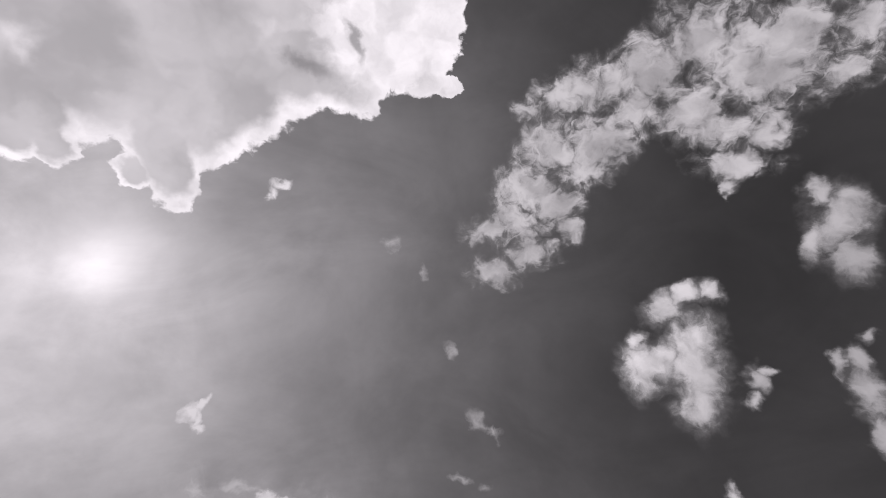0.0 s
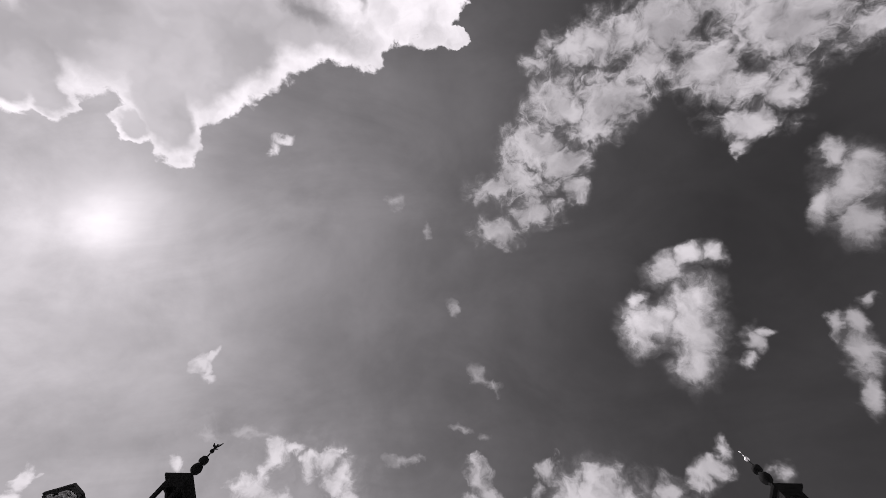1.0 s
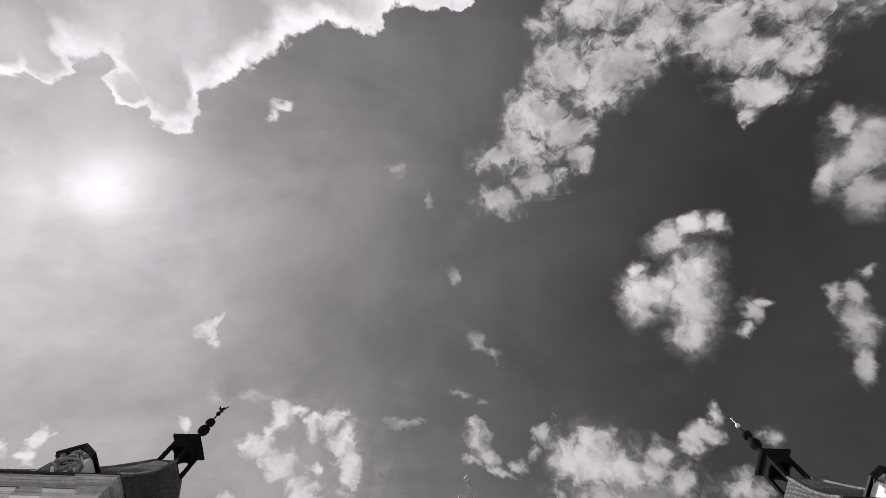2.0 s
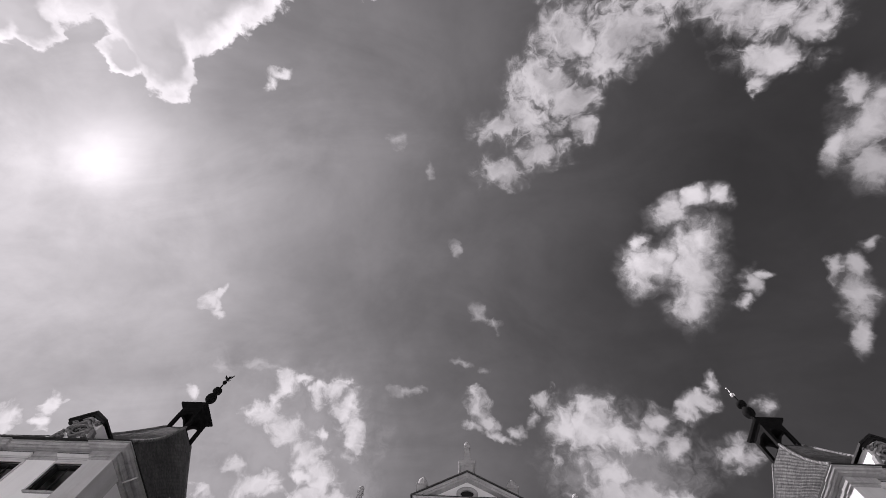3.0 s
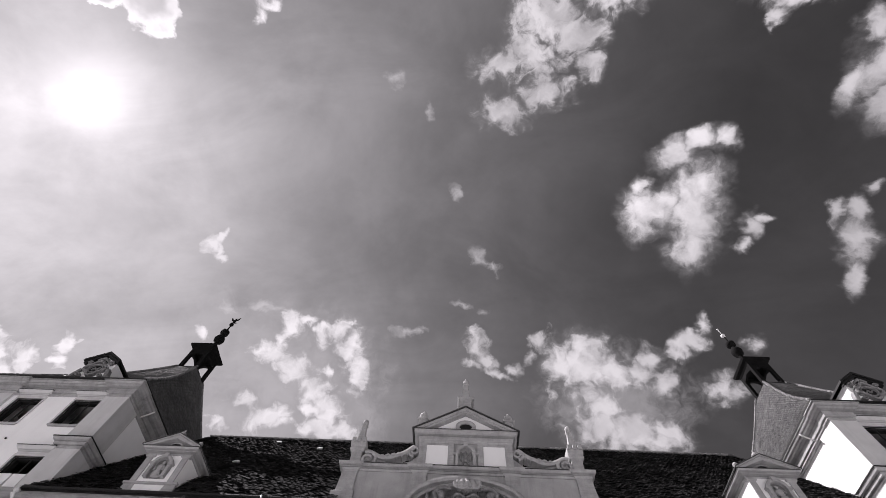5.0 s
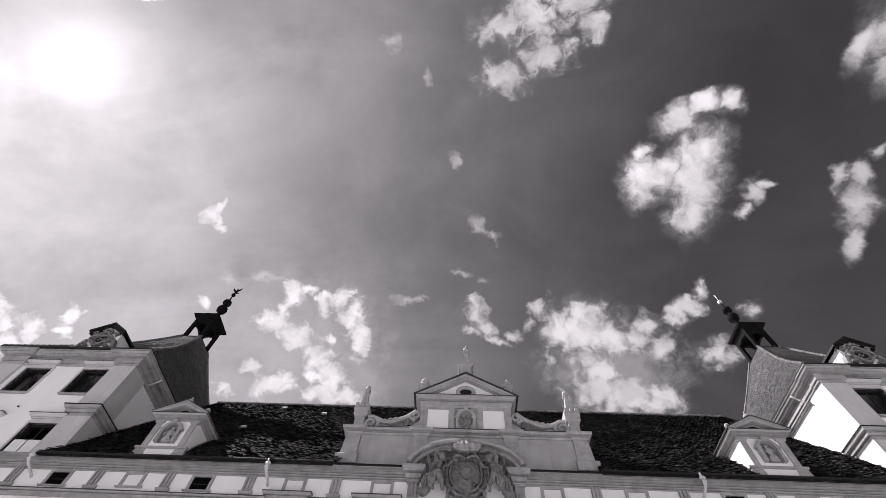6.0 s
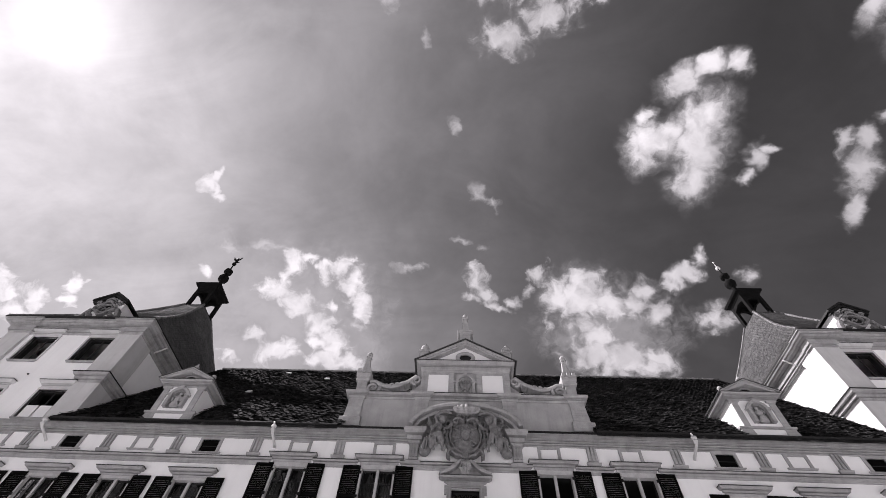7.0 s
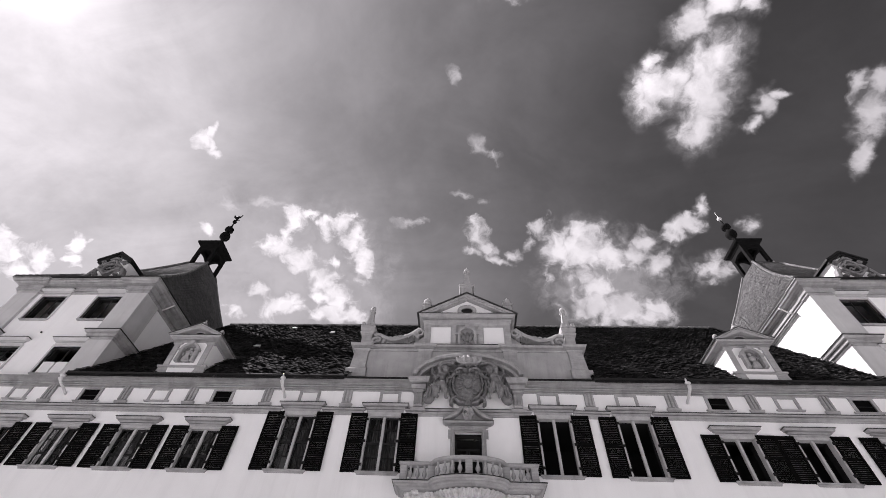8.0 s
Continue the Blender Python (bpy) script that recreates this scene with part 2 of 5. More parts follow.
    sky = n.mix(wisp_cover, sky, n.math("MAXIMUM", clear, 0.48))
    sky = n.mix(tuft_cover, sky, n.math("MULTIPLY", n.math("MULTIPLY", low, 0.58), n.mix(near_sun, 0.8, 1.5)))
    sky = n.mix(strand_cover, sky, strand_light)
    sky = n.mix(heap_cover, sky, heap_light)
    sky = n.mix(bank_cover, sky, bank_light)
    # the sky behind the viewer goes on as broken cloud
    behind = n.remap(xyz[1], -0.45, -0.75)
    scattered = n.remap(n.noise(chart, 4.0, 6.0, 0.6).outputs["Fac"], 0.42, 0.64, 0.03, 0.36)
    sky = n.mix(behind, sky, scattered)
    bg = n.node("ShaderNodeBackground", [sky, 0.78])
    n.tree.links.new(bg.outputs[0], n.node("ShaderNodeOutputWorld").inputs[0])
    return world


make_sky()


# ---- materials: a black-and-white film, so every colour is its grey ----
def material(name, grey, vary=0.15, rough=0.85, scale=3.0, fine=40.0, bump=0.15, metal=0.0, each=0.0, stain=0.0, sheen=0.4, courses=0.0, worn=0.0, lichen=0.0):
    m = bpy.data.materials.new(name)
    m.use_nodes = True
    n = Nodes(m.node_tree)
    place = n.node("ShaderNodeTexCoord").outputs["Object"]
    broad = n.noise(place, scale, 5.0, 0.6).outputs["Fac"]
    grain = n.noise(place, fine, 4.0, 0.6).outputs["Fac"]
    value = n.math("MULTIPLY", grey, n.remap(broad, 0.25, 0.75, 1 - vary, 1 + vary, smooth=False))
    value = n.math("MULTIPLY", value, n.remap(grain, 0.2, 0.8, 1 - vary * 0.6, 1 + vary * 0.6, smooth=False))
    if each:
        odd = n.node("ShaderNodeNewGeometry").outputs["Random Per Island"]
        value = n.math("MULTIPLY", value, n.remap(odd, 0, 1, 1 - each, 1 + each, smooth=False))
    if stain:
        runs = n.node("ShaderNodeMapping", [place, (0, 0, 0), (0, 0, 0), (1.6, 1.6, 0.12)]).outputs[0]
        value = n.math("MULTIPLY", value, n.remap(n.noise(runs, 1.5, 6.0, 0.65).outputs["Fac"], 0.45, 0.75, 1.0, 1 - stain))
    if courses:
        beds = n.node("ShaderNodeMapping", [place, (0, 0, 0), (0, 0, 0), (0.35, 0.35, 11.0)]).outputs[0]
        value = n.math("MULTIPLY", value, n.remap(n.noise(beds, 1.6, 5.0, 0.65).outputs["Fac"], 0.32, 0.66, 1 - courses, 1 + courses * 0.6))
    if worn:
        rubbed = n.node("ShaderNodeMapping", [place, (0, 0, 0), (0, 0, 0), (2.2, 2.2, 24.0)]).outputs[0]
        value = n.math("ADD", value, n.remap(n.noise(rubbed, 1.3, 6.0, 0.7).outputs["Fac"], 0.58, 0.80, 0.0, worn))
    if lichen:
        flecks = n.node("ShaderNodeMapping", [place, (0, 0, 0), (0, 0, 0), (1.6, 3.2, 3.2)]).outputs[0]
        value = n.math("ADD", value, n.math("MULTIPLY", n.remap(n.noise(flecks, 1.5, 5.0, 0.7).outputs["Fac"], 0.53, 0.72, 0.0, lichen), n.remap(n.noise(place, 0.35, 3.0, 0.55).outputs["Fac"], 0.36, 0.60, 0.3, 1.0)))
    relief = n.node("ShaderNodeBump", {"Strength": bump, "Distance": 0.02, "Height": grain})
    p = n.node("ShaderNodeBsdfPrincipled", {"Base Color": value, "Roughness": rough, "Metallic": metal, "Specular IOR Level": sheen, "Normal": relief.outputs[0]})
    n.tree.links.new(p.outputs[0], n.node("ShaderNodeOutputMaterial").inputs[0])
    return m


def glass_material():
    m = bpy.data.materials.new("window_glass")
    m.use_nodes = True
    n = Nodes(m.node_tree)
    wave = n.noise(n.node("ShaderNodeTexCoord").outputs["Object"], 1.7, 2.0).outputs["Fac"]
    relief = n.node("ShaderNodeBump", {"Strength": 0.05, "Distance": 0.05, "Height": wave})
    p = n.node("ShaderNodeBsdfPrincipled", {"Base Color": (0.75, 0.75, 0.75, 1), "Roughness": 0.02, "IOR": 1.5, "Transmission Weight": 1.0, "Normal": relief.outputs[0]})
    n.tree.links.new(p.outputs[0], n.node("ShaderNodeOutputMaterial").inputs[0])
    return m


PLASTER = material("white_plaster", 0.85, 0.045, 0.9, 0.6, 30.0, 0.08, stain=0.05)
PANEL = material("pale_panel_plaster", 0.80, 0.04, 0.9, 1.0, 30.0, 0.05)
STONE = material("grey_sandstone", 0.335, 0.24, 0.85, 1.8, 35.0, 0.3, stain=0.28, courses=0.13)
PALE_STONE = material("pale_sandstone", 0.35, 0.22, 0.85, 2.5, 40.0, 0.3, stain=0.22, courses=0.08)
GABLE_RENDER = material("grey_gable_render", 0.36, 0.14, 0.9, 1.4, 28.0, 0.2, stain=0.22)
RENDER_GREY = material("grey_lime_render", 0.52, 0.10, 0.9, 1.2, 28.0, 0.15, stain=0.15)
SHELL = material("bright_shell_stone", 0.6, 0.3, 0.8, 6.0, 40.0, 0.4)
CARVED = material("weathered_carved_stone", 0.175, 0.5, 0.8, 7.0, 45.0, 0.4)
TILE = material("old_clay_tile", 0.013, 0.6, 0.85, 0.35, 9.0, 0.5, each=0.7, sheen=0.06, lichen=0.10)
TOWER_TILE = material("pale_worn_clay_tile", 0.11, 0.3, 0.85, 1.2, 16.0, 0.3, each=0.22, sheen=0.05)
RIDGE = material("clay_ridge_tile", 0.16, 0.35, 0.8, 2.0, 20.0, 0.3, each=0.4)
SHUTTER = material("dark_shutter_paint", 0.0035, 0.4, 0.8, 4.0, 50.0, 0.2, sheen=0.03, worn=0.09)
FRAME = material("pale_window_paint", 0.42, 0.22, 0.6, 3.0, 30.0, 0.15)
SASH = material("dark_sash_paint", 0.02, 0.3, 0.7, 3.0, 30.0, 0.15, sheen=0.15)
IRON = material("black_iron", 0.008, 0.3, 0.7, 5.0, 40.0, 0.2, sheen=0.1)
GUTTER = material("dark_sheet_metal", 0.012, 0.3, 0.6, 2.0, 30.0, 0.15, sheen=0.2)
ZINC = material("pale_zinc", 0.62, 0.15, 0.45, 4.0, 30.0, 0.1, metal=0.2)
COPPER = material("dark_turret_boards", 0.007, 0.4, 0.85, 3.0, 25.0, 0.3, sheen=0.06)
LEAD = material("weathered_lead", 0.055, 0.4, 0.6, 3.0, 30.0, 0.2, sheen=0.2)
# grey of the patches reflected in the left panes
REFLECTION_GREY = material("pane_reflection_grey", 0.075, 0.25, 0.9, 2.0, 25.0, 0.2)
# near-black, so the colour itself gives the shade of rooms and window depths
ROOM = material("room_shade_black", 0.01, 0.2, 0.9, 1.0, 10.0, 0.1)
# near-black, the shade inside the open attic windows put into a colour
VOID = material("opening_shade_black", 0.004, 0.3, 0.9, 3.0, 30.0, 0.1, sheen=0.02)
# unseen ground, its paleness set by the bounce light the facade needs
BOUNCE_GROUND = material("pale_bounce_ground", 0.42, 0.2, 0.95, 0.3, 25.0, 0.5)
GLASS = glass_material()


# ---- building blocks ----
def grooved(profile, least=0.045):
    """The profile with a narrow quirk cut in under every step that juts out."""
    out = [profile[0]]
    for (z0, p0), (z1, p1) in zip(profile, profile[1:]):
        if p1 - p0 >= least:
            deep = max(p0 - 0.08, 0.004)
            out += [(z0 + 0.001, deep), (z0 + 0.034, deep), (z0 + 0.036, p0 + 0.3 * (p1 - p0))]
        out.append((max(z1, out[-1][0] + 0.004), p1))
    return out


class Shape:
    """Vertices and faces that become one mesh."""

    def __init__(self):
        self.v, self.f = [], []

    def add(self, verts, faces):
        o = len(self.v)
        self.v += [tuple(p) for p in verts]
        self.f += [tuple(i + o for i in f) for f in faces]
        return self

    def loft(self, levels):
        """Rectangles (x0, x1, y0, y1, z) stacked from below."""
        v, f = [], []
        for x0, x1, y0, y1, z in levels:
            v += [(x0, y0, z), (x1, y0, z), (x1, y1, z), (x0, y1, z)]
        for k in range(len(levels) - 1):
            for j in range(4):
                a, b = 4 * k + j, 4 * k + (j + 1) % 4
                f.append((a, b, b + 4, a + 4))
        n = 4 * (len(levels) - 1)
        f += [(3, 2, 1, 0), (n, n + 1, n + 2, n + 3)]
        return self.add(v, f)

    def box(self, x0, x1, y0, y1, z0, z1):
        return self.loft([(min(x0, x1), max(x0, x1), y0, y1, z0), (min(x0, x1), max(x0, x1), y0, y1, z1)])

    def moulding(self, x0, x1, y, profile, back=None):
        """A moulded block against a wall at y: profile of (z, projection) from below."""
        x0, x1 = min(x0, x1), max(x0, x1)
        return self.loft([(x0 - p, x1 + p, y - p, (y + 0.1 if back is None else back + p), z) for z, p in grooved(profile)])

    def prism(self, poly, y0, y1):
        """A polygon (x, z) drawn out from y0 to y1."""
        n = len(poly)
        area = sum(poly[i][0] * poly[(i + 1) % n][1] - poly[(i + 1) % n][0] * poly[i][1] for i in range(n))
        poly = list(poly) if area > 0 else list(poly)[::-1]
        v = [(x, y0, z) for x, z in poly] + [(x, y1, z) for x, z in poly]
        f = [tuple(range(n)), tuple(range(2 * n - 1, n - 1, -1))]
        f += [(i, i + n, (i + 1) % n + n, (i + 1) % n) for i in range(n)]
        return self.add(v, f)

    def strip(self, line, width, y0, y1, bulge=0.0):
        """A band along a line of (x, z), as wide as width (a number, or one for each point)."""
        n = len(line)
        w = [width] * n if isinstance(width, (int, float)) else width
        v, f = [], []
        for i, (x, z) in enumerate(line):
            a, b = line[max(i - 1, 0)], line[min(i + 1, n - 1)]
            d = Vector((b[0] - a[0], b[1] - a[1])).normalized()
            nx, nz = -d.y * w[i] / 2, d.x * w[i] / 2
            v += [(x - nx, y1, z - nz), (x - nx, y0, z - nz), (x, y0 - bulge, z), (x + nx, y0, z + nz), (x + nx, y1, z + nz)]
        for i in range(n - 1):
            for j in range(4):
                f.append((5 * i + j, 5 * i + j + 1, 5 * i + j + 6, 5 * i + j + 5))
        f += [(4, 3, 2, 1, 0), tuple(5 * (n - 1) + j for j in range(5))]
        return self.add(v, f)

    def lathe(self, x, y, profile, seg=16):
        """A turned body round the upright at x, y: profile of (radius, z) from below."""
        v, f = [], []
        for r, z in profile:
            v += [(x + r * math.cos(2 * math.pi * k / seg), y + r * math.sin(2 * math.pi * k / seg), z) for k in range(seg)]
        for i in range(len(profile) - 1):
            for k in range(seg):
                a, b = i * seg + k, i * seg + (k + 1) % seg
                f.append((a, b, b + seg, a + seg))
        n = seg * (len(profile) - 1)
        f += [tuple(range(seg - 1, -1, -1)), tuple(range(n, n + seg))]
        return self.add(v, f)

    def tube(self, line, r, seg=10):
        """A pipe along points in space; r a number or one for each point."""
        n = len(line)
        rr = [r] * n if isinstance(r, (int, float)) else r
        pts, v, f = [Vector(p) for p in line], [], []
        for i, p in enumerate(pts):
            d = (pts[min(i + 1, n - 1)] - pts[max(i - 1, 0)]).normalized()
            a = d.cross(Vector((0, 0, 1)) if abs(d.z) < 0.95 else Vector((1, 0, 0))).normalized()
            b = d.cross(a)
            v += [p + (a * math.cos(2 * math.pi * k / seg) + b * math.sin(2 * math.pi * k / seg)) * rr[i] for k in range(seg)]
        for i in range(n - 1):
            for k in range(seg):
                a, b = i * seg + k, i * seg + (k + 1) % seg
                f.append((a, b, b + seg, a + seg))
        f += [tuple(range(seg - 1, -1, -1)), tuple(range(seg * (n - 1), seg * n))]
        return self.add(v, f)

    def ball(self, c, r, seg=14):
        """An ellipsoid at c with radii r."""
        r = (r, r, r) if isinstance(r, (int, float)) else r
        rows = seg // 2
        v, f = [], []
        for i in range(1, rows):
            t = math.pi * i / rows
            v += [(c[0] + r[0] * math.sin(t) * math.cos(2 * math.pi * k / seg), c[1] + r[1] * math.sin(t) * math.sin(2 * math.pi * k / seg), c[2] - r[2] * math.cos(t)) for k in range(seg)]
        for i in range(rows - 2):
            for k in range(seg):
                a, b = i * seg + k, i * seg + (k + 1) % seg
                f.append((a, b, b + seg, a + seg))
        n = len(v)
        v += [(c[0], c[1], c[2] - r[2]), (c[0], c[1], c[2] + r[2])]
        f += [(n, (k + 1) % seg, k) for k in range(seg)]
        f += [(n + 1, n - seg + k, n - seg + (k + 1) % seg) for k in range(seg)]
        return self.add(v, f)

    def holed(self, x0, x1, z0, z1, y0, y1, holes):
        """A wall with openings (x0, x1, z0, z1) right through it."""
        xs = sorted({x0, x1, *(h[0] for h in holes), *(h[1] for h in holes)})
        zs = sorted({z0, z1, *(h[2] for h in holes), *(h[3] for h in holes)})
        solid = lambda i, k: 0 <= i < len(xs) - 1 and 0 <= k < len(zs) - 1 and not any(h[0] <= (xs[i] + xs[i + 1]) / 2 <= h[1] and h[2] <= (zs[k] + zs[k + 1]) / 2 <= h[3] for h in holes)
        for i in range(len(xs) - 1):
            for k in range(len(zs) - 1):
                if not solid(i, k):
                    continue
                a, b, c, d = xs[i], xs[i + 1], zs[k], zs[k + 1]
                self.add([(a, y0, c), (b, y0, c), (b, y0, d), (a, y0, d)], [(0, 1, 2, 3)])
                self.add([(a, y1, c), (b, y1, c), (b, y1, d), (a, y1, d)], [(3, 2, 1, 0)])
                for di, dk, quad in ((-1, 0, (a, a, c, d)), (1, 0, (b, b, c, d)), (0, -1, (a, b, c, c)), (0, 1, (a, b, d, d))):
                    if not solid(i + di, k + dk):
                        p, q, r, s = quad
                        self.add([(p, y0, r), (q, y0, s) if di else (q, y0, r), (q, y1, s) if di else (q, y1, r), (p, y1, r)], [(0, 1, 2, 3)])
        return self


def mesh(name, shape, mat, smooth=False):
    me = bpy.data.meshes.new(name)
    me.from_pydata(shape.v, [], shape.f)
    me.materials.append(mat)
    bm = bmesh.new()
    bm.from_mesh(me)
    if len(bm.verts) < 60000:
        bmesh.ops.recalc_face_normals(bm, faces=bm.faces)
    bm.to_mesh(me)
    bm.free()
    if smooth:
        me.shade_smooth()
    return me


def part(name, shape, mat, parent, label="", smooth=False):
    """ONE mesh object under a thing or under a part."""
    ob = new(name, mesh(name, shape, mat, smooth) if isinstance(shape, Shape) else shape)
    ob.parent = parent
    if label:
        ob["label"] = label
    return ob


def thing(name, label, category, x=0, y=0, z=0, group=""):
    ob = new(name)
    ob.empty_display_size = 0.3
    return tagged(ob, label, category, group)


def flashing(x0, x1, y, z, out, parent, back=0.1):
    """A thin dark metal cover on top of a moulding."""
    x0, x1 = min(x0, x1), max(x0, x1)
    part("flashing", Shape().loft([(x0 - out - 0.02, x1 + out + 0.02, y - out - 0.02, y + back, z - 0.012), (x0 - out - 0.02, x1 + out + 0.02, y - out - 0.02, y + back, z + 0.02), (x0 - out + 0.1, x1 + out - 0.1, y - 0.02, y + back, z + 0.05)]), LEAD, parent)


def arc(cx, cz, r, a0, a1, n=20, rz=None):
    return [(cx + r * math.cos(radians(a0 + (a1 - a0) * i / n)), cz + (rz or r) * math.sin(radians(a0 + (a1 - a0) * i / n))) for i in range(n + 1)]


def tiles(name, left, right, rows, wide, mat, parent, seed, rough=1.0, gaps=None):
    """Overlapping clay tiles between two edges, left(t) and right(t), from the eave (0) to the top (1)."""
    rng = random.Random(seed)
    s = Shape()
    for r in range(rows):
        t0, t1 = r / rows, min((r + 1.35) / rows, 1.0)
        a, b, c = left(t0), right(t0), left(t1)
        d = right(t1)
        along = b - a
        count = max(int(along.length / wide), 1)
        up = ((c - a) + (d - b)) * 0.5
        out = along.cross(up).normalized()
        for k in range(count):
            u0, u1 = (k + (r % 2) * 0.5) / count, (k + 0.94 + (r % 2) * 0.5) / count
            if u1 > 1.0 or (gaps and gaps(a + along * u0)):
                continue
            j = rng.uniform(-0.35, 0.35) * rough
            lift = 0.03 + rng.uniform(0.0, 0.03) * rough
            tip = rng.uniform(-0.022, 0.022) * rough
            p0, p1 = a.lerp(b, u0) + up * j * 0.12, a.lerp(b, u1) + up * j * 0.12
            q0, q1 = c.lerp(d, u0), c.lerp(d, u1)
            hi0, hi1 = out * (lift + tip), out * (lift - tip)
            lo = out * 0.004
            s.add([p0 + hi0, p1 + hi1, q1 + lo, q0 + lo, p0 + hi0 - out * 0.022, p1 + hi1 - out * 0.022, q1 - out * 0.01, q0 - out * 0.01],
                  [(0, 1, 2, 3), (4, 5, 1, 0), (7, 4, 0, 3), (5, 6, 2, 1)])
    return tagged(part(name, s, mat, parent), kind="stuff")


def ridge_caps(name, a, b, r, mat, parent, step=0.38):
    a, b = Vector(a), Vector(b)
    n = max(int((b - a).length / step), 1)
    s = Shape()
    for i in range(n):
        p, q = a.lerp(b, i / n), a.lerp(b, (i + 1.12) / n)
        s.tube([p, q], [r * 1.15, r * 0.9], 8)
    return tagged(part(name, s, mat, parent), kind="stuff")


# ---- the setting ----
# out of view; added to throw sunlight up at the shaded facade
ground = Shape()
ground.add([(x, y, 0.0) for y in range(-2000, 2001, 400) for x in range(-2000, 2001, 400)],
           [(r * 11 + c, r * 11 + c + 1, r * 11 + c + 12, r * 11 + c + 11) for r in range(10) for c in range(10)])
tagged(new("ground", mesh("ground", ground, BOUNCE_GROUND)), "unseen pale ground to the horizon that bounces light onto the facade", "ground", kind="structure")

# ---- the palace wing ----
XC = 0.2                                  # the axis of symmetry
WALL = 18.0                               # the facade's plane
EAVE_Y, EAVE_Z, RIDGE_Y, RIDGE_Z = 17.42, 12.98, 27.0, 23.9
SLOPE = (RIDGE_Z - EAVE_Z) / (RIDGE_Y - EAVE_Y)
palace = thing("palace_wing", "white plastered baroque palace wing with grey stone trim and dark shutters", "building")

TALL = [-7.28, -3.5, 3.93, 7.33]
LOW = [-20.85, -17.7, -14.5, -11.33, 11.37, 14.36, 17.7]
ATTIC_OPEN = [-17.7, -11.25, 11.28, 17.48]
ATTIC_BLIND = [-21.25, -14.3, -7.14, -3.36, 3.83, 7.31, 14.24]
holes = [(x - 0.73, x + 0.73, 8.98, 11.38) for x in TALL] + [(x - 0.72, x + 0.72, 8.92, 10.64) for x in LOW]
holes += [(x - 0.39, x + 0.39, 11.88, 12.46) for x in ATTIC_OPEN] + [(XC - 0.57, XC + 0.57, 8.2, 10.66)]
part("wall", Shape().holed(-29.5, 29.5, 0.0, 12.95, WALL, WALL + 0.15, holes), PLASTER, palace)
# added black lining and room surfaces keep the openings dark in place of shade
part("shade_lining", Shape().holed(-29.5, 29.5, 0.0, 12.95, WALL + 0.154, WALL + 0.6, holes), ROOM, palace)
back = Shape().box(-29.5, 29.5, 35.6, 36.2, 0, 13.0).box(-29.5, -28.9, 18.6, 35.6, 0, 12.95).box(28.9, 29.5, 18.6, 35.6, 0, 12.95)
part("rear_wall", back, PLASTER, palace)
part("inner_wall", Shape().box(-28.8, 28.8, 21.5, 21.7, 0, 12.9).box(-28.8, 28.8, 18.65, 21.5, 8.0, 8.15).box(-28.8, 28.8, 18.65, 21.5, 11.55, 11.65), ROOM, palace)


def shutter_leaf(x0, x1, z0, z1, y, parent):
    """One leaf, folded back against the wall: stiles, rails and slats."""
    s = Shape()
    s.box(x0, x0 + 0.07, y - 0.05, y, z0, z1).box(x1 - 0.07, x1, y - 0.05, y, z0, z1)
    s.box(x0 + 0.07, x1 - 0.07, y - 0.05, y, z0, z0 + 0.1).box(x0 + 0.07, x1 - 0.07, y - 0.05, y, z1 - 0.1, z1)
    mid = (z0 + z1) / 2
    s.box(x0 + 0.07, x1 - 0.07, y - 0.05, y, mid - 0.05, mid + 0.05)
    leaf = part("shutter", s, SHUTTER, parent, "black louvred wooden shutter folded back open")
    slats = Shape()
    n = int((z1 - z0 - 0.2) / 0.075)
    for i in range(n):
        z = z0 + 0.11 + i * (z1 - z0 - 0.22) / n
        slats.add([(x0 + 0.06, y - 0.045, z), (x1 - 0.06, y - 0.045, z), (x1 - 0.06, y - 0.008, z + 0.07), (x0 + 0.06, y - 0.008, z + 0.07),
                   (x0 + 0.06, y - 0.052, z + 0.012), (x1 - 0.06, y - 0.052, z + 0.012), (x1 - 0.06, y - 0.015, z + 0.082), (x0 + 0.06, y - 0.015, z + 0.082)],
                  [(0, 1, 2, 3), (7, 6, 5, 4), (0, 4, 5, 1), (3, 2, 6, 7)])
    tagged(part("louvre_slats", slats, SHUTTER, parent), kind="stuff")
    for z in (z0 + 0.3, mid, z1 - 0.3):
        side = x0 if abs(x0 - leaf_axis[0]) < abs(x1 - leaf_axis[0]) else x1
        part("hinge", Shape().box(side - 0.07, side + 0.07, y - 0.075, y - 0.02, z - 0.05, z + 0.05), IRON, parent)
    return leaf


leaf_axis = [0.0]


